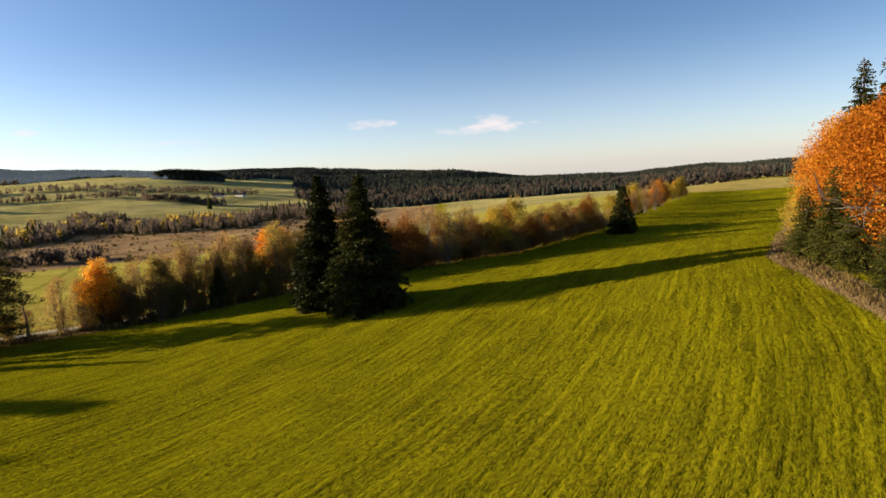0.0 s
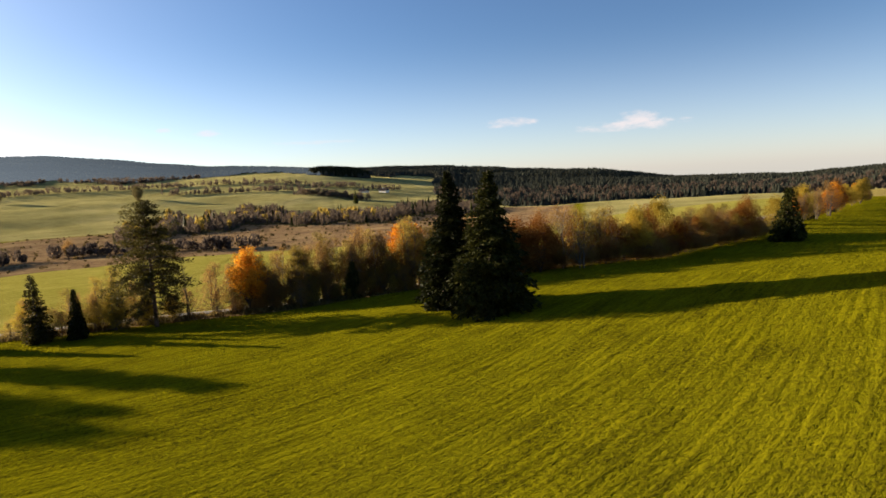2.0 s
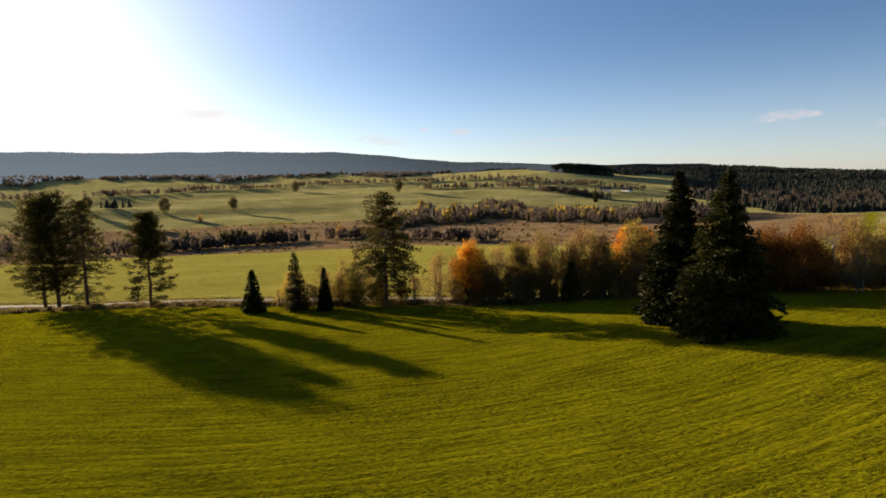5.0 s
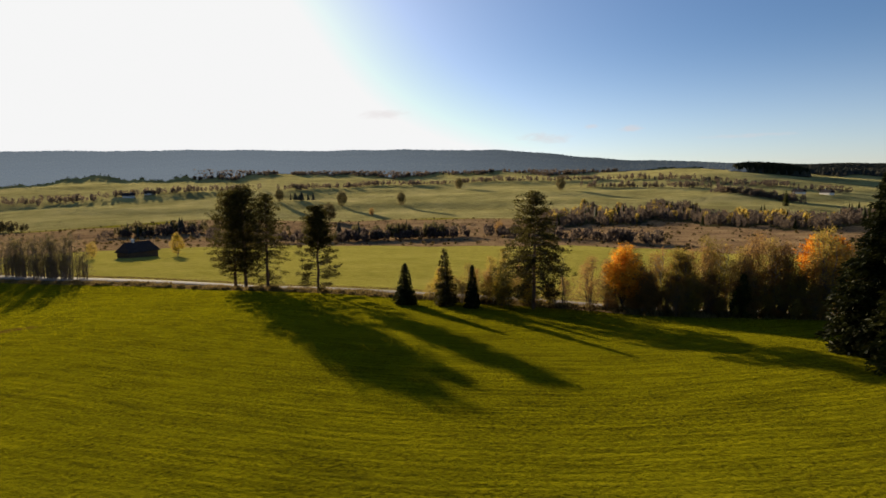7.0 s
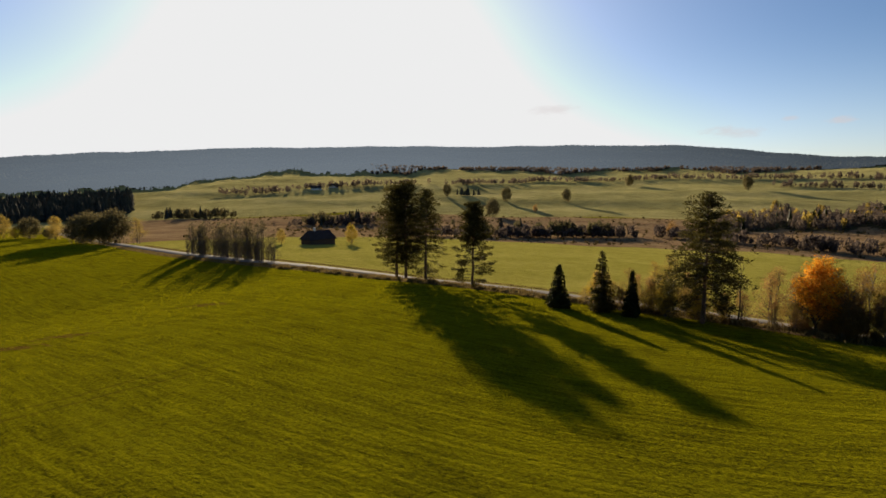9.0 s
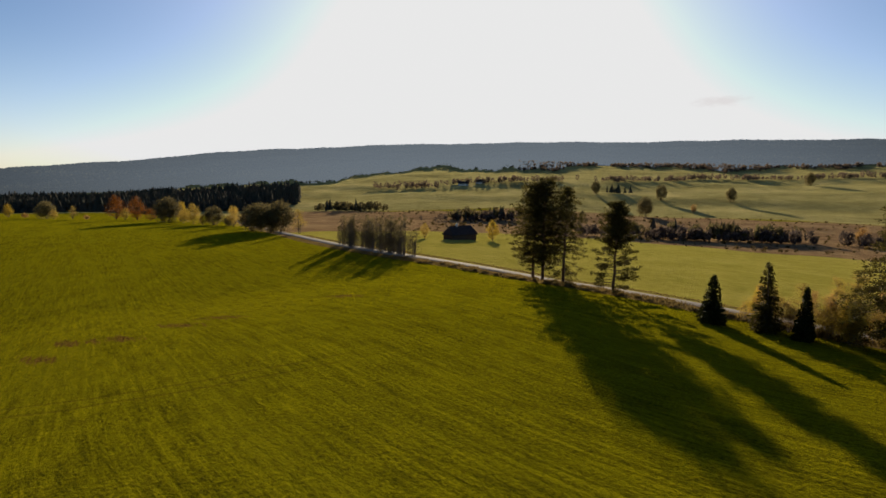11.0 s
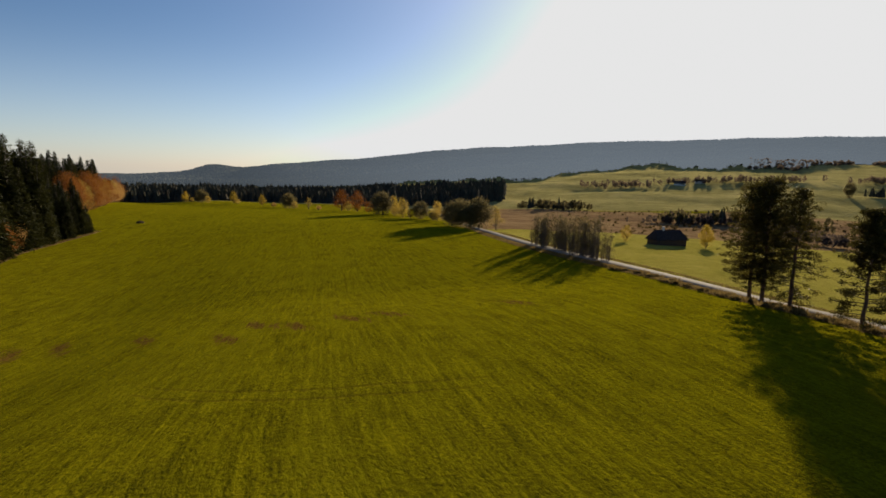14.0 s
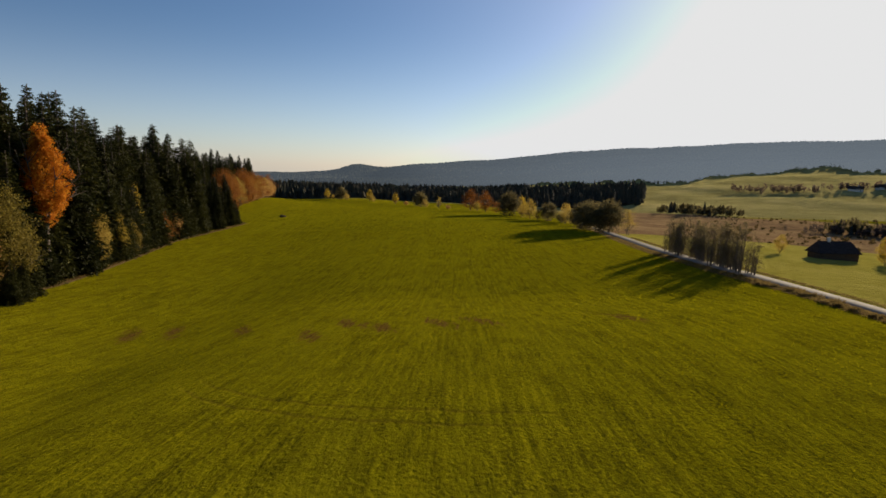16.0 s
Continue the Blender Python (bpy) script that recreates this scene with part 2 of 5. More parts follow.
def ground_material():
    def build(nt, out):
        pos = nt.nodes.new("ShaderNodeTexCoord").outputs["Object"]

        def mask(name):
            a = nt.nodes.new("ShaderNodeAttribute")
            a.attribute_name = name
            return a.outputs["Fac"]
        fine, clump, broad, wide = noise_of(nt, pos, 2.6, 6, 0.7), noise_of(nt, pos, 0.35, 4), noise_of(nt, pos, 0.05, 4), noise_of(nt, pos, 0.012, 4)
        # drill rows that run with the lane
        grain = nt.nodes.new("ShaderNodeAttribute")
        grain.attribute_name = "drill"
        turn = nt.nodes.new("ShaderNodeMapping")
        turn.inputs["Scale"].default_value = (1.0, 0.07, 1.0)
        nt.links.new(grain.outputs["Vector"], turn.inputs[0])
        rows = noise_of(nt, turn.outputs[0], 1.3, 4, 0.7)
        tracks = noise_of(nt, turn.outputs[0], 0.22, 2, 0.5)
        near = nt.nodes.new("ShaderNodeMapping")
        near.inputs["Scale"].default_value = (1.0, 0.62, 1.0)
        nt.links.new(grain.outputs["Vector"], near.inputs[0])
        tufty = noise_of(nt, near.outputs[0], 5.2, 4, 0.7)
        clod = nt.nodes.new("ShaderNodeTexVoronoi")
        clod.inputs["Scale"].default_value, clod.inputs["Randomness"].default_value = 3.6, 1.0
        nt.links.new(near.outputs[0], clod.inputs["Vector"])
        long = nt.nodes.new("ShaderNodeMapping")
        long.inputs["Scale"].default_value = (1.0, 0.12, 1.0)
        nt.links.new(grain.outputs["Vector"], long.inputs[0])
        dash = noise_of(nt, long.outputs[0], 1.7, 3, 0.6)
        patchy = noise_of(nt, near.outputs[0], 0.16, 3, 0.6)
        # the drills themselves, a hand's width of bare soil between the blades
        lie = nt.nodes.new("ShaderNodeSeparateXYZ")
        nt.links.new(grain.outputs["Vector"], lie.inputs[0])
        drill = sums(nt, "SINE", sums(nt, "ADD", sums(nt, "MULTIPLY", lie.outputs[0], 9.0), sums(nt, "MULTIPLY", clump, 7.0)))
        drill = sums(nt, "MULTIPLY", drill, ramp_fac(nt, rows, 0.35, 0.6, 1.0))
        sown = sums(nt, "ADD", sums(nt, "MULTIPLY", tufty, 0.36), sums(nt, "ADD", sums(nt, "MULTIPLY", clump, 0.24), sums(nt, "MULTIPLY", rows, 0.40)))
        lush = ramp_of(nt, sums(nt, "ADD", sown, sums(nt, "MULTIPLY", drill, 0.026)),
                       ((0.38, (0.040, 0.037, 0.002)), (0.5, (0.120, 0.111, 0.003)), (0.63, (0.198, 0.174, 0.004))))
        lush = blend(nt, ramp_fac(nt, sums(nt, "MULTIPLY", ramp_fac(nt, tufty, 0.52, 0.36, 1.0), ramp_fac(nt, patchy, 0.38, 0.62, 1.0)), 0.0, 1.0, 0.85), lush, (0.034, 0.029, 0.004))
        lush = blend(nt, ramp_fac(nt, dash, 0.44, 0.32, 0.62), lush, (0.036, 0.034, 0.003))
        lush = blend(nt, ramp_fac(nt, dash, 0.58, 0.70, 0.5), lush, (0.162, 0.150, 0.003))
        lush = blend(nt, ramp_fac(nt, rows, 0.45, 0.72, 0.35), lush, (0.148, 0.137, 0.003))
        lush = blend(nt, ramp_fac(nt, tracks, 0.5, 0.7, 0.6), lush, (0.140, 0.130, 0.004))
        lush = blend(nt, ramp_fac(nt, broad, 0.45, 0.75, 0.4), lush, (0.148, 0.137, 0.004))
        # dark pits between the tussocks: bare soil and their shade, put into the colour
        lush = blend(nt, ramp_fac(nt, sums(nt, "ADD", clod.outputs["Distance"], sums(nt, "MULTIPLY", sums(nt, "SUBTRACT", tufty, 0.5), -1.4)), 0.58, 0.95, 0.35), lush, (0.034, 0.027, 0.003))
        dry = ramp_of(nt, sums(nt, "ADD", sums(nt, "MULTIPLY", fine, 0.5), sums(nt, "MULTIPLY", broad, 0.5)),
                      ((0.36, (0.078, 0.050, 0.028)), (0.5, (0.150, 0.099, 0.052)), (0.66, (0.235, 0.166, 0.084))))
        mead = ramp_of(nt, sums(nt, "ADD", sums(nt, "MULTIPLY", clump, 0.5), sums(nt, "MULTIPLY", broad, 0.5)),
                       ((0.3, (0.150, 0.138, 0.022)), (0.5, (0.215, 0.192, 0.036)), (0.75, (0.300, 0.255, 0.068))))
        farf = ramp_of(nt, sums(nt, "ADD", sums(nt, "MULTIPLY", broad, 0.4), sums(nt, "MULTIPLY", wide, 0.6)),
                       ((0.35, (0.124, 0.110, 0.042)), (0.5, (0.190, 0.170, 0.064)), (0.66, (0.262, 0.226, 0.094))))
        soil = ramp_of(nt, tufty, ((0.38, (0.026, 0.016, 0.004)), (0.62, (0.140, 0.082, 0.018))))
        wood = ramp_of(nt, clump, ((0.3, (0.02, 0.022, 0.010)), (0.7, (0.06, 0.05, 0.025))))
        edge = sums(nt, "MULTIPLY", sums(nt, "SUBTRACT", clump, 0.5), 0.9)

        def put(col, name, other):
            f = nt.nodes.new("ShaderNodeMapRange")
            f.interpolation_type = "SMOOTHSTEP"
            f.inputs["From Min"].default_value, f.inputs["From Max"].default_value = 0.35, 0.65
            nt.links.new(sums(nt, "ADD", mask(name), sums(nt, "MULTIPLY", edge, 0.6)), f.inputs["Value"])
            return blend(nt, f.outputs[0], col, other)
        col = lush
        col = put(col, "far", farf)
        col = put(col, "meadow", mead)
        col = put(col, "heath", dry)
        col = put(col, "stubble", blend(nt, 0.5, mead, dry))
        col = put(col, "verge", dry)
        # worn streaks of bare soil, broken up by the drill rows
        worn = sums(nt, "ADD", mask("soil"), sums(nt, "ADD", sums(nt, "MULTIPLY", sums(nt, "SUBTRACT", rows, 0.5), 3.0), sums(nt, "MULTIPLY", sums(nt, "SUBTRACT", tufty, 0.5), 1.3)))
        col = blend(nt, sums(nt, "MULTIPLY", ramp_fac(nt, worn, 0.35, 0.6, 0.95), ramp_fac(nt, mask("soil"), 0.05, 0.3, 1.0)), col, soil)
        # wheel tracks that cross the rows
        spot = nt.nodes.new("ShaderNodeSeparateXYZ")
        nt.links.new(pos, spot.inputs[0])
        wander = sums(nt, "MULTIPLY", sums(nt, "SUBTRACT", clump, 0.5), 1.4)
        rut = None
        for cx, cy, bow in ((-39.9, -5.2, 0.022), (-37.9, -5.2, 0.022), (-84.0, -30.0, 0.006)):
            dy = sums(nt, "SUBTRACT", spot.outputs[1], cy)
            gone = sums(nt, "ADD", sums(nt, "SUBTRACT", spot.outputs[0], cx), sums(nt, "ADD", sums(nt, "MULTIPLY", sums(nt, "MULTIPLY", dy, dy), bow), wander))
            line = ramp_fac(nt, sums(nt, "ABSOLUTE", gone), 0.34, 0.08, 1.0)
            line = sums(nt, "MULTIPLY", line, ramp_fac(nt, sums(nt, "ABSOLUTE", dy), 17.0, 10.0, 1.0))
            rut = line if rut is None else sums(nt, "MAXIMUM", rut, line)
        rut = sums(nt, "MULTIPLY", rut, ramp_fac(nt, tufty, 0.42, 0.58, 0.8))
        col = blend(nt, rut, col, (0.055, 0.040, 0.006))
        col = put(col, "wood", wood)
        b = nt.nodes.new("ShaderNodeBsdfPrincipled")
        b.inputs["Roughness"].default_value = 0.95
        b.inputs["Specular IOR Level"].default_value = 0.0
        # blades lit from behind glow at a low angle
        b.inputs["Sheen Weight"].default_value, b.inputs["Sheen Roughness"].default_value = 0.8, 0.4
        nt.links.new(col, b.inputs["Sheen Tint"])
        bump = nt.nodes.new("ShaderNodeBump")
        bump.inputs["Strength"].default_value, bump.inputs["Distance"].default_value = 0.95, 0.32
        h = sums(nt, "ADD", sums(nt, "MULTIPLY", tufty, 0.75), sums(nt, "ADD", sums(nt, "MULTIPLY", clump, 0.25), sums(nt, "ADD", sums(nt, "MULTIPLY", rows, 0.4), sums(nt, "ADD", sums(nt, "MULTIPLY", dash, 0.7), sums(nt, "MULTIPLY", drill, 0.10)))))
        h = sums(nt, "SUBTRACT", h, sums(nt, "ADD", sums(nt, "MULTIPLY", clod.outputs["Distance"], 0.22), sums(nt, "MULTIPLY", rut, 0.3)))
        nt.links.new(h, bump.inputs["Height"])
        nt.links.new(col, b.inputs["Base Color"])
        nt.links.new(bump.outputs[0], b.inputs["Normal"])
        nt.links.new(b.outputs[0], out.inputs[0])
    return shade("grassland", build)


def ramp_fac(nt, source, low, high, most):
    f = nt.nodes.new("ShaderNodeMapRange")
    f.inputs["From Min"].default_value, f.inputs["From Max"].default_value, f.inputs["To Max"].default_value = low, high, most
    nt.links.new(source, f.inputs["Value"])
    return f.outputs[0]


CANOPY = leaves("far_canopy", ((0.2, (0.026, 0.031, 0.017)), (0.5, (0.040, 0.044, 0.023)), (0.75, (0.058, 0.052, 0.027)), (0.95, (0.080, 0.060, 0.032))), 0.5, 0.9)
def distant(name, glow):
    """Canopy of the farthest ridge: a backdrop whose emission paints in the haze of the miles between, most at its foot
    and towards the sun.
    """
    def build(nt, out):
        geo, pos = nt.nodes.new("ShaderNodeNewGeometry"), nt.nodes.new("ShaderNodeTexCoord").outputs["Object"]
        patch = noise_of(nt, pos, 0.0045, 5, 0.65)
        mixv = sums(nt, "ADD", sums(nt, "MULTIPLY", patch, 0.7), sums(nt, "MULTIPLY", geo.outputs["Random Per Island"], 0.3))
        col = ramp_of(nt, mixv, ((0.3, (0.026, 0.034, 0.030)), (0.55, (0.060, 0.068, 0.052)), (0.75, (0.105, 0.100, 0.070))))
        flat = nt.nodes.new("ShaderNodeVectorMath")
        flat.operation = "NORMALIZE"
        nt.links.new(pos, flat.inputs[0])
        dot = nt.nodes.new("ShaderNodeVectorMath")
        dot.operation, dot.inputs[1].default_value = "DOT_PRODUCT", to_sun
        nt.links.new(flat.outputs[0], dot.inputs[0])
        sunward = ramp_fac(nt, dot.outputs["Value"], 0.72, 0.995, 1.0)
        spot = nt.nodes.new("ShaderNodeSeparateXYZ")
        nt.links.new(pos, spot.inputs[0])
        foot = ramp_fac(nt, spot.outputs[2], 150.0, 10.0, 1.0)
        # emission strength imitates haze: an even share, more sunward, more low down
        haze_glow = sums(nt, "ADD", 0.34, sums(nt, "ADD", sums(nt, "MULTIPLY", sunward, 0.85), sums(nt, "MULTIPLY", foot, 0.22)))
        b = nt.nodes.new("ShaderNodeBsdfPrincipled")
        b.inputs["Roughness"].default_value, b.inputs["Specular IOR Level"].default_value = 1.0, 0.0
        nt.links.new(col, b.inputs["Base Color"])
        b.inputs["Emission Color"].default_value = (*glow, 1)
        nt.links.new(haze_glow, b.inputs["Emission Strength"])
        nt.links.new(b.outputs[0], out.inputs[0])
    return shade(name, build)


# spruce needles lifted and greyed in base colour to imitate distance haze
HAZED_SPRUCE = leaves("hazed_far_spruce", ((0.2, (0.042, 0.048, 0.038)), (0.5, (0.062, 0.068, 0.052)), (0.75, (0.082, 0.080, 0.060)), (0.95, (0.108, 0.088, 0.062))), 0.5, 0.9)
HAZED_RIDGE = distant("ridge_haze_glow", (0.052, 0.061, 0.071))
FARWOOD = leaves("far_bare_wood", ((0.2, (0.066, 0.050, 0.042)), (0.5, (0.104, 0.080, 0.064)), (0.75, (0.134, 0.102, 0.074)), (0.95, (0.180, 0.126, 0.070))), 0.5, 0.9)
DARKLEAF = leaves("dark_autumn_leaves", ((0.2, (0.070, 0.058, 0.028)), (0.55, (0.125, 0.104, 0.046)), (0.9, (0.205, 0.165, 0.065))), 0.5, 0.8)
DRY = leaves("dry_grass", ((0.2, (0.060, 0.042, 0.016)), (0.55, (0.125, 0.088, 0.032)), (0.9, (0.25, 0.18, 0.066))), 0.4, 0.9)
GRASS = leaves("grass_blades", ((0.2, (0.080, 0.075, 0.002)), (0.55, (0.145, 0.134, 0.003)), (0.9, (0.200, 0.178, 0.004))), 0.66, 0.9)
ASPHALT = solid("worn_asphalt", (0.16, 0.145, 0.125), (0.30, 0.275, 0.235), 0.8, 0.9)
TILE = solid("dark_roof", (0.025, 0.022, 0.022), (0.06, 0.05, 0.05), 1.5)
PLANK = solid("weathered_boards", (0.05, 0.035, 0.025), (0.12, 0.085, 0.06), 2.5)
PLASTER = solid("pale_plaster", (0.5, 0.48, 0.44), (0.68, 0.66, 0.62), 1.5)
GLASS = solid("dark_glass", (0.02, 0.022, 0.025), (0.04, 0.045, 0.05), 1.0, 0.15, 0.0)


# ---- the land ----
# heights of the land along bearings (degrees clockwise from north) at set distances from the start of the flight
REACH = (60, 110, 200, 320, 480, 750, 1250, 3000)
LAND = {
    -155: (-1.0, -4.5, -7.5, -9.0, -10.0, -12.0, -15.0, -30.0),
    -132: (-4.0, -9.5, -11.5, -12.5, -13.5, -20.0, -26.0, -28.0),
    -115: (-1.5, -7.0, -9.0, -10.0, -15.0, -24.0, -16.0, 56.0),
    -100: (0.8, -5.0, -7.0, -11.0, -17.0, -20.0, 8.0, 138.0),
    -82: (3.0, -1.2, -5.0, -10.5, -16.0, -2.0, 29.0, 184.0),
    -65: (3.2, -1.2, -7.0, -13.0, -17.0, -4.0, 33.0, 193.0),
    -48: (2.8, -1.5, -8.0, -14.0, -17.0, -5.0, 31.0, 190.0),
    -38: (2.9, -1.7, -8.5, -14.0, -16.5, -6.0, 35.0, 138.0),
    -28: (3.0, -2.0, -9.0, -14.0, -16.0, -7.0, 39.0, 98.0),
    -18: (3.7, -1.1, -7.5, -12.0, -15.0, -13.0, 18.0, 82.0),
    -8: (4.4, 0.0, -6.0, -10.0, -14.0, -20.0, -4.0, 56.0),
    2: (5.4, 0.8, -3.2, -6.5, -11.0, -21.0, -11.0, 8.0),
    12: (6.5, 1.5, -0.5, -3.0, -8.0, -21.0, -16.0, -48.0),
    30: (8.8, 4.0, -0.5, -1.8, -3.0, -8.0, -14.0, -34.0),
    60: (9.5, 10.0, 8.0, 6.0, 4.0, 0.0, -5.0, -20.0),
}


def bend(a, b, c, d, u):
    """A smooth curve through b and c."""
    return b + 0.5 * u * (c - a + u * (2 * a - 5 * b + 4 * c - d + u * (3 * (b - c) + d - a)))


def land(x, y):
    """Height of the ground at a place."""
    x, y = np.asarray(x, float), np.asarray(y, float)
    r = np.hypot(x, y)
    az = (np.degrees(np.arctan2(x, y)) + 170) % 360 - 170
    keys = sorted(LAND)
    ring = [keys[-1] - 360] + keys + [keys[0] + 360, keys[1] + 360]
    table = np.array([[6.0] + list(LAND[(k + 170) % 360 - 170]) for k in ring])
    ring, reach = np.array(ring, float), np.array((0,) + REACH, float)
    i = np.clip(np.searchsorted(ring, az) - 1, 0, len(ring) - 2)
    u = np.clip((az - ring[i]) / (ring[i + 1] - ring[i]), 0, 1)
    rows = [table[np.clip(i + k, 0, len(ring) - 1)] for k in (-1, 0, 1, 2)]
    prof = bend(rows[0], rows[1], rows[2], rows[3], u[..., None])
    j = np.clip(np.searchsorted(reach, r) - 1, 0, len(reach) - 2)
    s = np.clip((r - reach[j]) / (reach[j + 1] - reach[j]), 0, 1)

    def col(k):
        return np.take_along_axis(prof, np.clip(j + k, 0, len(reach) - 1)[..., None], -1)[..., 0]
    curved = bend(col(-1), col(0), col(1), col(2), s)
    straight = col(0) + (col(1) - col(0)) * s
    z = np.where(j >= 6, straight, curved)
    z = np.where(r > 3000, z - (r - 3000) * 0.04, z)
    z = z + 30 * np.exp(-((az + 125.8) / 1.7) ** 2) * np.clip((r - 1900) / 1100, 0, 1)
    z = z + 22 * np.exp(-((az - 24) / 3.5) ** 2) * np.clip((r - 1900) / 1100, 0, 1)
    roll = np.clip((r - 150) / 600, 0, 1)
    far = np.clip((r - 1500) / 900, 0, 1)
    z = z + far * (2.5 * np.sin(az * 0.42 + 1) + 1.2 * np.sin(az * 1.3))
    slope = np.clip((r - 1300) / 500, 0, 1) * np.clip((2900 - r) / 600, 0, 1)
    z = z + slope * (9 * np.sin(x * 0.0042 + y * 0.0023) * np.sin(y * 0.0051 + 0.7) + 6 * np.sin(x * 0.011 - y * 0.009))
    valley = np.clip((r - 380) / 200, 0, 1) * np.clip((1300 - r) / 300, 0, 1)
    z = z + valley * (1.7 * np.sin(x * 0.021 + y * 0.012 + 0.5) * np.sin(y * 0.017 - x * 0.006) + 0.8 * np.sin(x * 0.046 - y * 0.035))
    return z + roll * 1.6 * np.sin(x * 0.011 + 1.3) * np.sin(y * 0.013 + 0.4)


# the lane's middle line, from the valley mouth up behind the hedge
LANE = [(-420, -92), (-330, -60), (-290, -43), (-247, -25), (-195, -4), (-142, 19.5), (-108, 37), (-90, 45.5), (-72, 53), (-55, 61), (-38, 69), (-15, 84), (10, 112), (30, 146), (52, 190), (80, 240)]


def lane_gap(x, y):
    """How far a place lies from the lane: above nought on the valley side."""
    best, side = np.full(np.shape(x), 1e9), np.zeros(np.shape(x))
    for (ax, ay), (bx, by) in zip(LANE[:-1], LANE[1:]):
        dx, dy = bx - ax, by - ay
        s = np.clip(((x - ax) * dx + (y - ay) * dy) / (dx * dx + dy * dy), 0, 1)
        px, py = x - ax - s * dx, y - ay - s * dy
        d = np.hypot(px, py)
        near = d < best
        side = np.where(near, np.sign(dx * py - dy * px), side)
        best = np.where(near, d, best)
    return best * side


def soft(v, low, high):
    u = np.clip((v - low) / (high - low), 0, 1)
    return u * u * (3 - 2 * u)


def drill_rows(x, y):
    """Across and along the drill rows: straight beside the lane, then bending north with the hedge."""
    rx, ry = x + 73.6, y - 75.6
    along, across = rx * 0.8988 + ry * 0.4384, rx * 0.4384 - ry * 0.8988
    th = np.clip(np.arctan2(along, across), 0.0, 0.66)
    u = across * np.cos(th) + along * np.sin(th)
    v = along * np.cos(th) - across * np.sin(th) + 90.0 * th
    return u, v


# the edge of the wood that closes the field on the east and south
WOOD_EDGE = [(215, 335), (118, 190), (62, 100), (37.5, 60), (27.2, 44), (23.6, 27), (24.5, 5), (18, -25), (0, -55), (-30, -77), (-56, -91), (-80, -106), (-148, -160), (-212, -193)]


def wood_gap(x, y):
    best, side = np.full(np.shape(x), 1e9), np.zeros(np.shape(x))
    for (ax, ay), (bx, by) in zip(WOOD_EDGE[:-1], WOOD_EDGE[1:]):
        dx, dy = bx - ax, by - ay
        s = np.clip(((x - ax) * dx + (y - ay) * dy) / (dx * dx + dy * dy), 0, 1)
        px, py = x - ax - s * dx, y - ay - s * dy
        d = np.hypot(px, py)
        near = d < best
        side = np.where(near, np.sign(dx * py - dy * px), side)
        best = np.where(near, d, best)
    return best * side


def far_wood(r, bearing):
    """Where the distant woods stand: the valley side, the north forest, the belt below the field, the hilltop copse."""
    r, b = np.asarray(r, float), np.asarray(bearing, float)
    wave = 60 * np.sin(b * 0.35) + 40 * np.sin(b * 0.83 + 2) + 25 * np.sin(b * 2.1)
    ridge = (r > np.interp(b, [-140, -112, -100, -85, -60, -40, -28, -12], [1250, 1150, 1150, 1350, 1380, 1400, 1650, 1300]) + wave) & (b > -140) & (b < -12)
    north = (r > np.interp(b, [-14, -8, 2, 10, 18, 32, 60], [860, 720, 680, 660, 680, 680, 680]) + wave * 0.4) & (b >= -14) & (b < 62)
    belt = (r > np.interp(b, [-136, -110, -97], [600, 640, 720]) + wave * 0.2) & (r < 980) & (b > -136) & (b < -96.5 + wave * 0.02)
    copse = (r > 1240) & (r < 1360) & (b > -26.1) & (b < -20.4)
    strip = (r > 470 + wave * 0.5 - (b + 20) * 1.2) & (r < 640 + wave * 0.8) & (b > -43) & (b < -9)
    return (ridge | north | belt | copse | strip).astype(float)


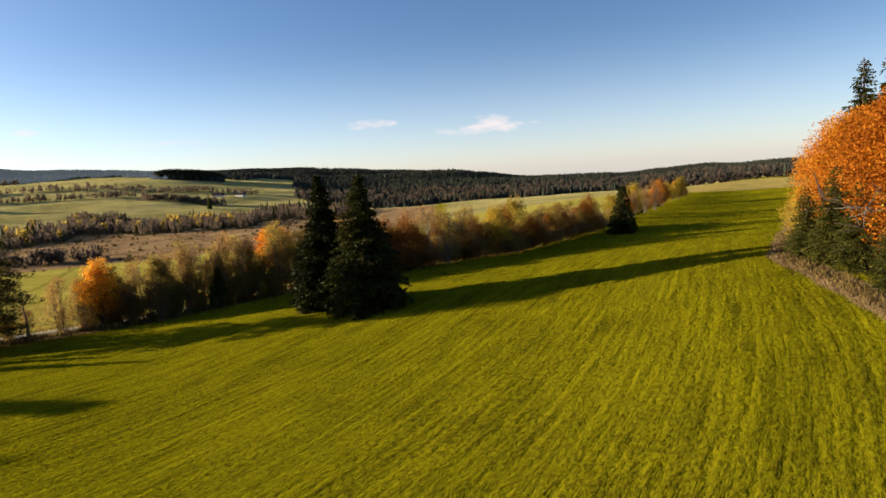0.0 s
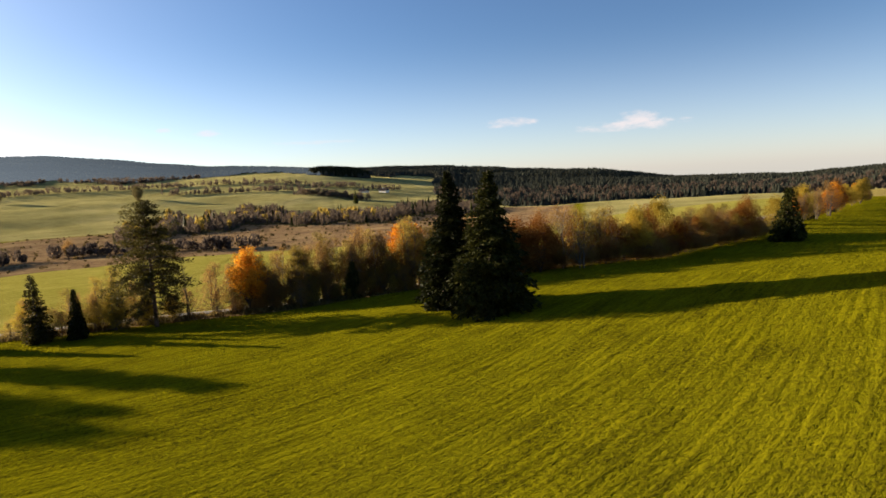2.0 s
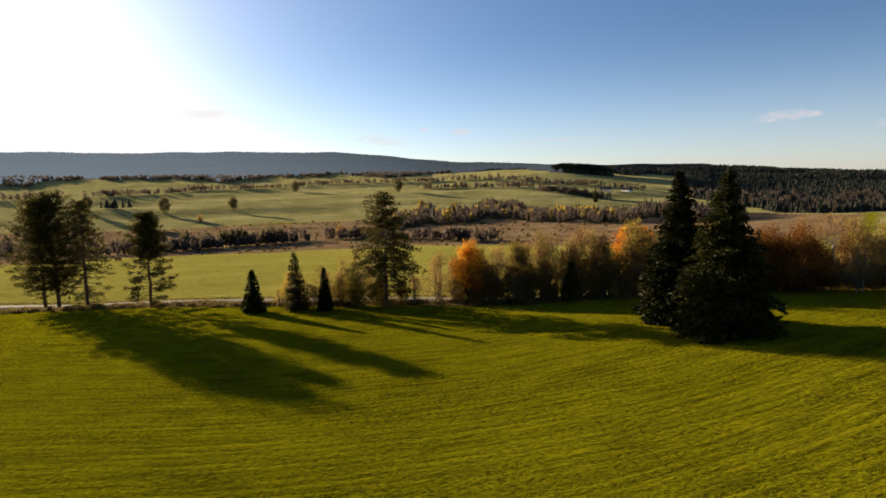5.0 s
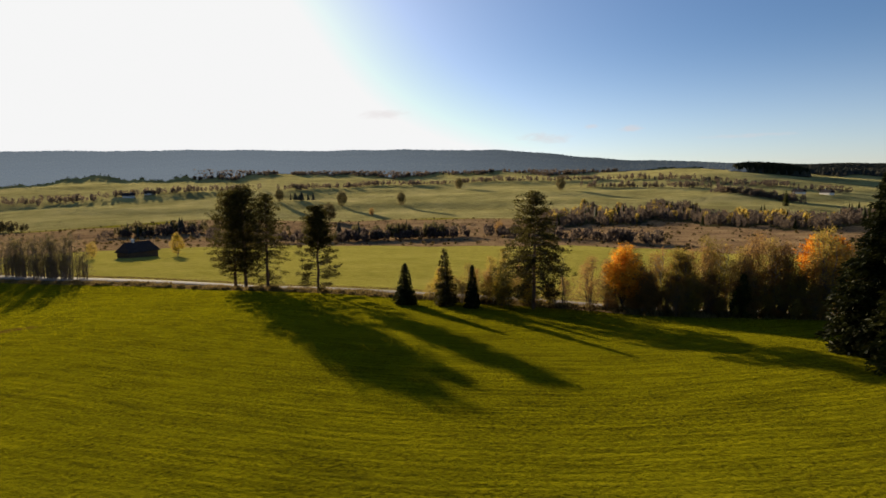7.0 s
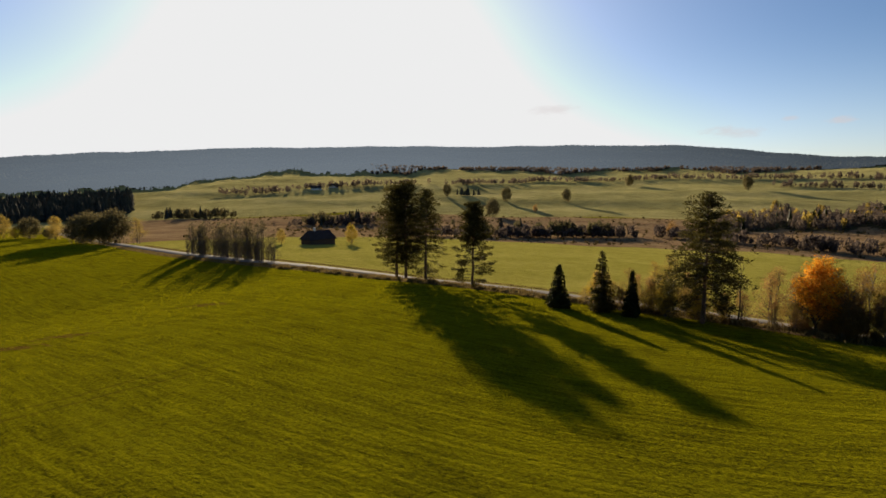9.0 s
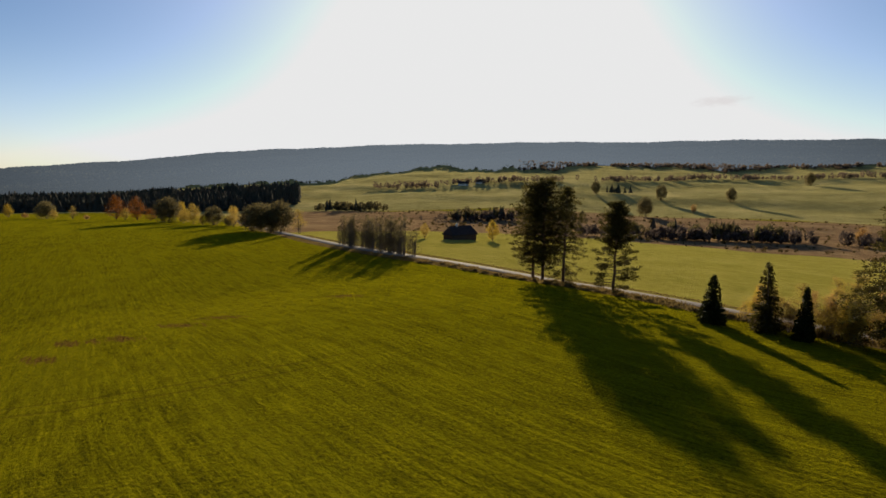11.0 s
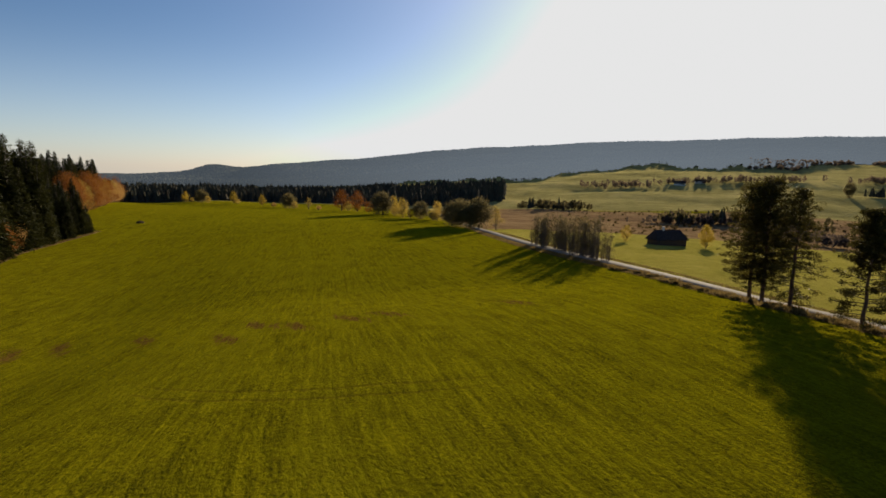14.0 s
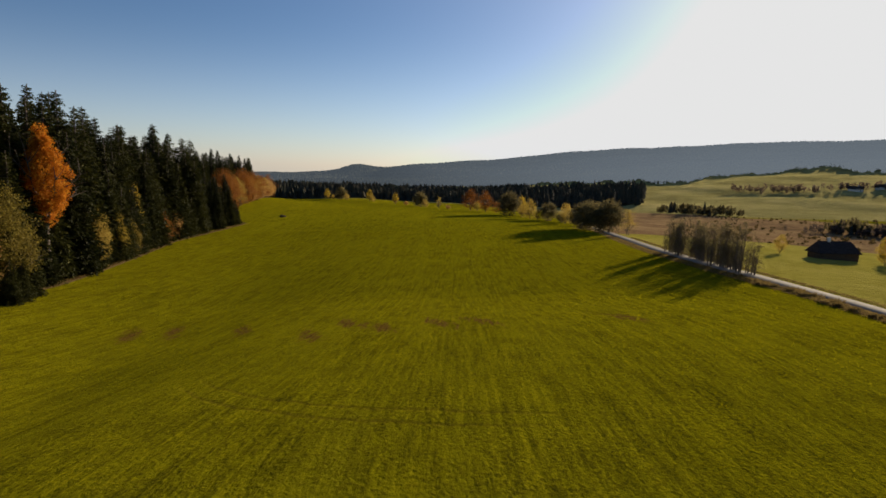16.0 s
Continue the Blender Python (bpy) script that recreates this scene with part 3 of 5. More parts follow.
def make_ground():
    n_az = 720
    radii = np.concatenate([[0.0], np.arange(2, 130, 1.6), 130 * 1.0145 ** np.arange(252)])
    az = np.radians(np.arange(n_az) * 360.0 / n_az)
    X = np.outer(radii, np.sin(az)).ravel()
    Y = np.outer(radii, np.cos(az)).ravel()
    Z = land(X, Y)
    nr = len(radii)
    i, j = np.meshgrid(np.arange(nr - 1), np.arange(n_az), indexing="ij")
    a, b = i * n_az + j, i * n_az + (j + 1) % n_az
    quads = np.stack([a, a + n_az, b + n_az, b], -1).reshape(-1, 4)[n_az:]
    tris = np.stack([np.zeros(n_az, int), n_az + np.arange(n_az), n_az + (np.arange(n_az) + 1) % n_az], -1)
    gap = lane_gap(X, Y)
    r, bearing = np.hypot(X, Y), np.degrees(np.arctan2(X, Y))
    # a shallow ditch and bank beside the lane
    Z = Z - 0.35 * np.exp(-((gap + 4.2) / 1.1) ** 2) * (r < 400)
    m = bpy.data.meshes.new("ground")
    m.from_pydata(np.stack([X, Y, Z], -1).tolist(), [], tris.tolist() + quads.tolist())
    m.shade_smooth()
    wob = 18 * np.sin(bearing * 0.21) + 9 * np.sin(bearing * 0.7 + 1)
    rim = np.interp(bearing, [-112, -100, -82, -65, -48, -28, -10, 8, 30], [265, 262, 282, 285, 278, 272, 240, 330, 460])
    beyond = soft(gap, 1.0, 3.5)
    masks = {
        "meadow": beyond * (1 - soft(r + wob * 0.4, rim - 4, rim + 4)),
        "heath": soft(r + wob * 0.4, rim - 4, rim + 4) * (1 - soft(r + wob, 520, 600)) * soft(-bearing, -2, 3) * soft(bearing, -108, -100) * beyond,
        "stubble": soft(r + wob * 0.5, 345, 355) * (1 - soft(r, 520, 560)) * soft(bearing, 18, 20) * soft(-bearing, -40, -36),
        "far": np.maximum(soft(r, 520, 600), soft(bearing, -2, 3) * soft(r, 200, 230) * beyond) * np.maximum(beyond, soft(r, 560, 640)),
        "verge": np.clip(1 - np.abs(gap + 3.6) / 3.4, 0, 1) * (r < 420) * 0.9 + np.clip(1.1 - np.abs(wood_gap(X, Y) + 0.6) / 1.9, 0, 1) * (X > -216),
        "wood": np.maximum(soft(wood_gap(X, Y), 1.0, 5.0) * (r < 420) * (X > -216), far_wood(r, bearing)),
        "soil": sum(0.85 * np.exp(-((((X - px) * 0.719 - (Y - py) * 0.695) / 1.2) ** 2 + (((X - px) * 0.695 + (Y - py) * 0.719) / 6.5) ** 2)) for px, py in SOIL),
    }
    for name, v in masks.items():
        m.attributes.new(name, "FLOAT", "POINT").data.foreach_set("value", np.asarray(v, np.float32))
    # way across and along the drill rows
    lie = np.stack([*drill_rows(X, Y), np.zeros(len(X))], -1)
    m.attributes.new("drill", "FLOAT_VECTOR", "POINT").data.foreach_set("vector", lie.astype(np.float32).ravel())
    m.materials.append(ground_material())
    return tagged(new("ground", m), "rolling farmland with a mown green field, meadows and brown heath", "ground", kind="structure")


SOIL = [(-66.7, -52.1), (-66.9, -39.1), (-61.8, -23.8), (-71.8, -26.4), (-68.2, -18.9), (-62.9, -56.1), (-72.5, -14), (-74.5, -9.9), (-80.7, 4.2)]
ground = make_ground()


def high(x, y):
    return float(land(np.array([x]), np.array([y]))[0])


def mesh_of(name, verts, faces, material, smooth=False):
    m = bpy.data.meshes.new(name)
    m.from_pydata([tuple(v) for v in verts], [], [tuple(f) for f in faces])
    m.materials.append(material)
    if smooth:
        m.shade_smooth()
    return m


def make_lane():
    pts = []
    for (ax, ay), (bx, by), (cx, cy), (dx, dy) in zip([LANE[0]] + LANE[:-1], LANE, LANE[1:], LANE[2:] + [LANE[-1]]):
        for k in range(12):
            pts.append((bend(ax, bx, cx, dx, k / 12), bend(ay, by, cy, dy, k / 12)))
    pts = np.array(pts)
    way = np.gradient(pts, axis=0)
    way /= np.linalg.norm(way, axis=1)[:, None]
    side = np.stack([-way[:, 1], way[:, 0]], -1)
    verts, faces = [], []
    for q, s in zip(pts, side):
        for off, up in ((-2.3, -0.3), (-2.0, 0.06), (0, 0.11), (2.0, 0.06), (2.3, -0.3)):
            x, y = q + s * off
            verts.append((x, y, high(x, y) + up))
    for k in range(len(pts) - 1):
        for c in range(4):
            a = k * 5 + c
            faces.append((a, a + 1, a + 6, a + 5))
    return tagged(new("road", mesh_of("road", verts, faces, ASPHALT, True)), "narrow pale worn asphalt lane along the field's edge", "road", kind="structure")


road = make_lane()


# ---- plants ----
def part(name, mesh, parent, label=""):
    ob = new(name, mesh)
    ob.parent = parent
    if name == "bough":
        tagged(ob, kind="stuff")
    if label:
        tagged(ob, label)
    return ob


def tube(path, radii, sides=7):
    """A tapered limb along a list of points."""
    path = np.asarray(path, float)
    verts, faces = [], []
    for k, (q, r) in enumerate(zip(path, radii)):
        d = path[min(k + 1, len(path) - 1)] - path[max(k - 1, 0)]
        d /= np.linalg.norm(d) + 1e-9
        u = np.cross(d, (0.3, 0.9, 0.1) if abs(d[2]) > 0.7 else (0, 0, 1))
        u /= np.linalg.norm(u)
        v = np.cross(d, u)
        for s in range(sides):
            a = 2 * math.pi * s / sides
            verts.append(q + r * (math.cos(a) * u + math.sin(a) * v))
    for k in range(len(path) - 1):
        for s in range(sides):
            a, b = k * sides + s, k * sides + (s + 1) % sides
            faces.append((a, b, b + sides, a + sides))
    return verts, faces


def gather(pieces):
    verts, faces = [], []
    for v, f in pieces:
        base = len(verts)
        verts.extend(v)
        faces.extend(tuple(base + i for i in q) for q in f)
    return verts, faces


def blades(points, ways, length, width, rng, spread=0.5):
    """A pointed leaf or needle spray at each point, along its way."""
    n = len(points)
    w = ways + rng.normal(0, spread, (n, 3))
    w /= np.linalg.norm(w, axis=1)[:, None]
    s = np.cross(w, rng.normal(0, 1, (n, 3)))
    s /= np.linalg.norm(s, axis=1)[:, None] + 1e-9
    L = (length * rng.uniform(0.6, 1.35, n))[:, None]
    W = (width * rng.uniform(0.6, 1.35, n))[:, None]
    v = np.stack([points, points + w * L * 0.45 + s * W, points + w * L, points + w * L * 0.5 - s * W], 1).reshape(-1, 3)
    f = np.arange(4 * n).reshape(n, 4)
    return v.tolist(), f.tolist()


def spruce(seed, height, radius, bare=0.03, step=0.42, limbs=8, lush=3, droop=0.32, needles=None, name="spruce_tree", spray=0.62, ragged=0.18, power=0.85, dome=False, thin=0.27):
    """A conifer: trunk, whorls of drooping limbs with hanging sprays."""
    rng = np.random.default_rng(seed)
    base = new(name)
    lean = rng.normal(0, 0.012, 2) * height
    path = [(lean[0] * (k / 6) ** 2, lean[1] * (k / 6) ** 2, height * k / 6 - (0.35 if k == 0 else 0)) for k in range(7)]
    v, f = tube(path, [height * 0.02 * (1.05 - k / 6.2) + 0.015 for k in range(7)])
    part("trunk", mesh_of("trunk", v, f, BARK, True), base)
    P, W, S = [], [], []
    z = height * bare + 0.15
    twigs = []
    while z < height * 0.985:
        u = z / height
        reach = radius * ((1 - u) ** power) * (0.72 + 0.28 * min(1, u * 6)) + 0.12
        if dome:
            v = max(0.0, (u - bare) / (1 - bare))
            reach = radius * 1.35 * (v + 0.04) ** 0.4 * (1.03 - v) ** 0.5
        for k in range(max(4, int(limbs * (0.55 + 0.45 * (1 - u))))):
            a = rng.uniform(0, 2 * math.pi)
            r = reach * rng.uniform(1 - 2 * ragged, 1 + ragged)
            out = np.array((math.cos(a), math.sin(a), 0))
            c = np.array((lean[0] * u * u, lean[1] * u * u, z + rng.normal(0, step * 0.3)))
            rise = 0.25 * u + 0.05
            steps = max(2, int(r / 0.38))
            tip = None
            for m in range(steps):
                s = (m + 0.6) / steps
                q = c + out * r * s + np.array((0, 0, r * (rise * s - droop * s * s * (1.4 - u))))
                side = np.array((-out[1], out[0], 0))
                for g in range(lush):
                    P.append(q + side * rng.normal(0, 0.16 * r * s * 0.6 + 0.06) + rng.normal(0, 0.05, 3))
                    W.append(out * rng.uniform(0.4, 1.0) + side * rng.normal(0, 0.6) + np.array((0, 0, -rng.uniform(0.1, 0.75))))
                    S.append(0.3 + 0.7 * (1 - u) ** 0.6)
                tip = q
            if r > 0.8:
                twigs.append(tube([c, (c + tip) / 2 + np.array((0, 0, 0.05 * r)), tip], [0.03 + 0.008 * r, 0.02 + 0.004 * r, 0.006], 3))
        z += step * rng.uniform(0.8, 1.2) * (1 - 0.35 * u)
    P.append(np.array((lean[0], lean[1], height - 0.5)))
    W.append(np.array((0, 0, 1.0)))
    S.append(0.4)
    v, f = blades(np.array(P), np.array(W), spray * np.array(S), spray * thin * np.array(S), rng, 0.25)
    part("crown", mesh_of("crown", v, f, needles or SPRUCE), base)
    if twigs:
        v, f = gather(twigs)
        part("bough", mesh_of("bough", v, f, BARK), base)
    return base


def limbs_of(rng, start, way, length, radius, depth, out, tips, gnarl=0.25, up=0.15, forks=3):
    """Limbs that fork and thin out."""
    path, q, d = [np.array(start)], np.array(start, float), np.array(way, float)
    for k in range(4):
        d = d + rng.normal(0, gnarl * 0.4, 3) + np.array((0, 0, up * 0.3))
        d /= np.linalg.norm(d)
        q = q + d * length / 4
        path.append(q.copy())
    out.append(tube(path, [radius * (1 - 0.15 * k) for k in range(5)], 6 if radius > 0.08 else 3))
    if depth == 0:
        tips.append((q, d))
        return
    for k in range(forks):
        a = rng.normal(0, 1, 3)
        a -= d * a.dot(d)
        a /= np.linalg.norm(a)
        w = d * rng.uniform(0.6, 1.0) + a * rng.uniform(0.45, 0.9)
        limbs_of(rng, path[rng.integers(2, 5)], w / np.linalg.norm(w), length * rng.uniform(0.55, 0.8), radius * 0.55, depth - 1, out, tips, gnarl, up, forks)


def broadleaf(seed, height, width, leaf, wood=None, name="maple_tree", clear=0.22, clumps=120, each=38, size=0.30, loose=0.55, squash=0.5):
    """A broad-leaved tree: trunk, forked limbs, uneven crown of leaf clumps."""
    rng = np.random.default_rng(seed)
    wood = wood or BARK
    base = new(name)
    fork = height * clear
    path = [(rng.normal(0, 0.03) * k, rng.normal(0, 0.03) * k, fork * 1.25 * k / 4 - (0.35 if k == 0 else 0)) for k in range(5)]
    v, f = tube(path, [height * 0.018 * (1.35 - k * 0.12) for k in range(5)], 9)
    part("trunk", mesh_of("trunk", v, f, wood, True), base)
    woods, tips = [], []
    for k in range(5):
        a = 2 * math.pi * (k + rng.uniform(-0.3, 0.3)) / 5
        w = np.array((math.cos(a) * rng.uniform(0.35, 0.9), math.sin(a) * rng.uniform(0.35, 0.9), 1.0))
        limbs_of(rng, path[3 + k % 2], w / np.linalg.norm(w), height * 0.24, height * 0.010, 2, woods, tips)
    v, f = gather(woods)
    part("bough", mesh_of("bough", v, f, wood), base)
    mid = np.array((0, 0, height * (clear + 1) / 2))
    half = np.array((width / 2, width / 2, height * (1 - clear) / 2))
    P, W = [], []
    lumps = rng.normal(0, 1, (7, 3))
    lumps /= np.linalg.norm(lumps, axis=1)[:, None]
    gains = rng.uniform(-0.36, 0.26, 7)
    for k in range(clumps):
        d = rng.normal(0, 1, 3)
        d /= np.linalg.norm(d)
        r = rng.uniform(0.25, 1.0) ** 0.45
        r *= 0.92 + float(np.sum(gains * np.exp(-4 * (1 - lumps @ d))))
        taper = 1 - squash * max(0, d[2]) * 0.4
        c = mid + half * d * r * np.array((taper, taper, 1))
        rad = width * 0.085 * rng.uniform(0.6, 1.4)
        q = rng.normal(0, 1, (each, 3))
        q *= (rng.uniform(0.2, 1, each) ** 0.5 / np.linalg.norm(q, axis=1))[:, None] * rad * (1 + loose)
        q[:, 2] *= 0.7
        P.append(c + q)
        W.append(q / (np.linalg.norm(q, axis=1)[:, None] + 1e-6) + np.array((0, 0, -0.3)))
    v, f = blades(np.concatenate(P), np.concatenate(W), size, size * 0.42, rng, 0.7)
    part("crown", mesh_of("crown", v, f, leaf), base)
    return base


def bare_tree(seed, height, wood=None, leaf=None, name="bare_tree", spread=0.35, stems=1, leafy=6, size=0.2, depth=3):
    """A nearly leafless tree: stems, forked twigs and a few last leaves."""
    rng = np.random.default_rng(seed)
    wood = wood or TWIG
    base = new(name)
    woods, tips = [], []
    for s in range(stems):
        o = rng.normal(0, 0.35, 2) * (stems > 1)
        top = height * rng.uniform(0.8, 1.0)
        path = [(o[0] + rng.normal(0, 0.02) * top * k / 5 + o[0] * k * 0.12, o[1] + rng.normal(0, 0.02) * top * k / 5 + o[1] * k * 0.12, top * k / 5 - (0.3 if k == 0 else 0)) for k in range(6)]
        woods.append(tube(path, [height * 0.011 * (1.1 - k / 5.3) + 0.012 for k in range(6)], 6))
        for k in range(15):
            u = rng.uniform(0.08, 0.98)
            i = min(int(u * 5), 4)
            q = np.array(path[i]) + (np.array(path[i + 1]) - np.array(path[i])) * (u * 5 - i)
            a = rng.uniform(0, 2 * math.pi)
            w = np.array((math.cos(a), math.sin(a), rng.uniform(0.5, 1.3)))
            limbs_of(rng, q, w / np.linalg.norm(w), height * spread * (1.15 - u) * rng.uniform(0.5, 1.0) + 0.3, height * 0.0035 + 0.006, depth - 1, woods, tips, 0.3, 0.2, 3)
    v, f = gather(woods)
    part("bough", mesh_of("bough", v, f, wood), base)
    if leafy:
        pts = np.array([t[0] for t in tips])
        n = len(pts) * leafy
        pick = rng.integers(0, len(pts), n)
        v, f = blades(pts[pick] + rng.normal(0, 0.28, (n, 3)), rng.normal(0, 1, (n, 3)), size, size * 0.4, rng)
        part("crown", mesh_of("crown", v, f, leaf or BROWN), base)
    return base


def pine(seed, height, shape, thick, clear=0.1, droop=0.2, needles=None, pads=30, lean=0.0):
    """A pine: bare lower trunk, whorls of limbs as far out as shape says, pads of needles along them, thinner where thick says."""
    rng = np.random.default_rng(seed)
    base = new("pine_tree")
    su, sr = zip(*shape)
    tu, tk = zip(*thick)
    way = rng.normal(0, 0.012, 2) * height + np.array((lean, 0))
    path = [np.array((*(way * (k / 8) ** 1.5 + rng.normal(0, 0.05, 2) * (k > 0)), height * k / 8 - (0.35 if k == 0 else 0))) for k in range(9)]
    v, f = tube(path, [height * 0.0145 * (1.1 - k / 8.3) + 0.02 for k in range(9)], 8)
    part("trunk", mesh_of("trunk", v, f, PINEBARK, True), base)
    woods, P, W = [], [], []
    z = height * clear
    while z < height * 0.99:
        u = z / height
        i = min(int(u * 8), 7)
        c = path[i] + (path[i + 1] - path[i]) * (u * 8 - i)
        full = np.interp(u, tu, tk)
        turn = rng.uniform(0, 6.28)
        count = max(2, int(round(6 * full + rng.uniform(-0.5, 0.5))))
        for k in range(count):
            a = turn + 6.283 * k / count + rng.normal(0, 0.25)
            r = np.interp(u, su, sr) * rng.uniform(0.6, 1.12)
            out = np.array((math.cos(a), math.sin(a), 0))
            side = np.array((-out[1], out[0], 0))
            rise = 0.1 + 0.75 * u ** 2 + rng.normal(0, 0.08)
            sag = droop * (1.3 - u) * 2

            def along_limb(t):
                return c + out * r * t + np.array((0, 0, r * (rise * t - sag * t * t + 0.22 * t ** 4)))
            woods.append(tube([along_limb(t) for t in (0, 0.35, 0.7, 1.0)], [0.02 + 0.011 * r, 0.018 + 0.007 * r, 0.014, 0.008], 4))
            for g in range(max(2, int(r * (2.0 + 1.6 * full)))):
                t = rng.uniform(0.22 if full > 0.6 else 0.4, 1.04)
                q = along_limb(t) + side * rng.normal(0, 0.13 * r * t + 0.05) + np.array((0, 0, rng.normal(0.03, 0.10)))
                e = rng.normal(0, 1, (pads, 3))
                e /= np.linalg.norm(e, axis=1)[:, None]
                P.append(q + e * rng.uniform(0.05, 0.46, (pads, 1)) * np.array((1, 1, 0.42)))
                W.append(e * np.array((1, 1, 0.6)) + out * 0.5 + np.array((0, 0, 0.15)))
        z += rng.uniform(0.32, 0.62) * (1.15 - 0.4 * u)
    v, f = gather(woods)
    part("bough", mesh_of("bough", v, f, BARK), base)
    v, f = blades(np.concatenate(P), np.concatenate(W), 0.30, 0.045, rng, 0.3)
    part("crown", mesh_of("crown", v, f, needles or PINE), base)
    return base


def stand(x, y, turn=0.0, size=1.0, tall=None, sink=0.0):
    return pose(x, y, high(x, y) - sink, 0, 0, turn) @ Matrix.Diagonal((size, size, tall or size, 1))


USED = set()


def plant(kind, x, y, turn, size, label, category, group="", tall=None):
    """Set out a tree: the model itself the first time, copies after that."""
    m = stand(x, y, turn, size, tall)
    if kind.name in USED:
        s = kind.scale
        ob = copy_thing(kind, m @ Matrix.Diagonal((1 / s[0], 1 / s[1], 1 / s[2], 1)))
    else:
        USED.add(kind.name)
        kind.matrix_world = m
        kind.matrix_basis = m
        ob = kind
    return tagged(ob, label, category, group)


# ---- distant woods ----
def cones(places, heights, widths, rng):
    """Far conifers: ragged two-tier spires."""
    verts, faces = [], []
    for (x, y, z), h, w in zip(places, heights, widths):
        b = len(verts)
        turn = rng.uniform(0, 6.28)
        for k in range(5):
            a = turn + k * 1.2566
            q = w * rng.uniform(0.75, 1.2)
            verts.append((x + math.cos(a) * q, y + math.sin(a) * q, z + h * rng.uniform(0.02, 0.16)))
        verts.append((x, y, z + h * 0.72))
        for k in range(4):
            a = turn + 0.5 + k * 1.5708
            q = w * rng.uniform(0.4, 0.62)
            verts.append((x + math.cos(a) * q, y + math.sin(a) * q, z + h * rng.uniform(0.42, 0.55)))
        verts.append((x + rng.normal(0, 0.1), y, z + h))
        faces += [(b + k, b + (k + 1) % 5, b + 5) for k in range(5)]
        faces += [(b + 6 + k, b + 6 + (k + 1) % 4, b + 10) for k in range(4)]
    return verts, faces


def tufts(places, heights, widths, rng, n=16):
    """Far broad-leaved trees: loose heaps of foliage."""
    P, S, n_ = [], [], int(n * 1.5)
    for (x, y, z), h, w in zip(places, heights, widths):
        d = rng.normal(0, 1, (n_, 3))
        d /= np.linalg.norm(d, axis=1)[:, None]
        d *= rng.uniform(0.3, 1, (n_, 1)) ** 0.5
        P.append(np.array((x, y, z + h * 0.55)) + d * np.array((w * 0.5, w * 0.5, h * 0.45)))
        S.append(np.full(n_, w * 0.2))
    P, S = np.concatenate(P), np.concatenate(S)
    m = len(P)
    a, b = rng.normal(0, 0.55, (m, 3)) + np.array((0, 0, 1.0)), rng.normal(0, 1, (m, 3))
    a /= np.linalg.norm(a, axis=1)[:, None]
    b -= a * (a * b).sum(1)[:, None]
    b /= np.linalg.norm(b, axis=1)[:, None]
    S = S[:, None]
    v = np.stack([P - a * S * 1.2, P + b * S * 0.45, P + a * S * 1.5, P - b * S * 0.5], 1).reshape(-1, 3)
    return v.tolist(), np.arange(4 * m).reshape(m, 4).tolist()


def scatter(rng, n, rmin, rmax, bmin, bmax, keep=None, power=0.5):
    """Random places in a sector of the land, evenly spread."""
    r = (rmin ** 2 + (rmax ** 2 - rmin ** 2) * rng.uniform(0, 1, n) ** (power * 2)) ** 0.5
    b = rng.uniform(bmin, bmax, n)
    if keep is not None:
        ok = keep(r, b)
        r, b = r[ok], b[ok]
    x, y = r * np.sin(np.radians(b)), r * np.cos(np.radians(b))
    return np.stack([x, y, land(x, y)], -1)


def wood_stuff(name, label, places, hmin, hmax, wide, material, rng, kind="cones"):
    h = hmin + (hmax - hmin) * rng.uniform(0, 1, len(places)) ** 1.5
    w = h * wide * rng.uniform(0.75, 1.25, len(places))
    v, f = cones(places, h, w, rng) if kind == "cones" else tufts(places, h, w, rng, kind)
    return tagged(new(name, mesh_of(name, v, f, material)), label, "woods", kind="stuff")


rng = np.random.default_rng(5)
inside = lambda r, b: far_wood(r, b) > 0.5


def canopy_sheet(rng, bmin, bmax, lift):
    """The closed roof of leaves of a distant wood, rough with crowns."""
    bs, rs = np.radians(np.arange(bmin, bmax, 0.16)), 1140 * 1.0066 ** np.arange(151)
    B, Q = np.meshgrid(bs, rs)
    x, y = Q * np.sin(B), Q * np.cos(B)
    z = land(x, y) + lift + rng.uniform(-2.5, 2.0, x.shape)
    ok = far_wood(Q, np.degrees(B)) > 0.5
    n = len(bs)
    i, j = np.nonzero(ok[:-1, :-1] & ok[1:, 1:])
    a = i * n + j
    faces = np.stack([a, a + 1, a + n + 1, a + n], -1)
    return np.stack([x, y, z], -1).reshape(-1, 3).tolist(), faces.tolist()


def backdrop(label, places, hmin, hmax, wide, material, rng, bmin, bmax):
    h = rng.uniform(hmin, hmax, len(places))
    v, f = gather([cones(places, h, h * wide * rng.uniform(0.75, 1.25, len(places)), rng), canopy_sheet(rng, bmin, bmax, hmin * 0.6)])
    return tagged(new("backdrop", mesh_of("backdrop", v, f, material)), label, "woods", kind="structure")


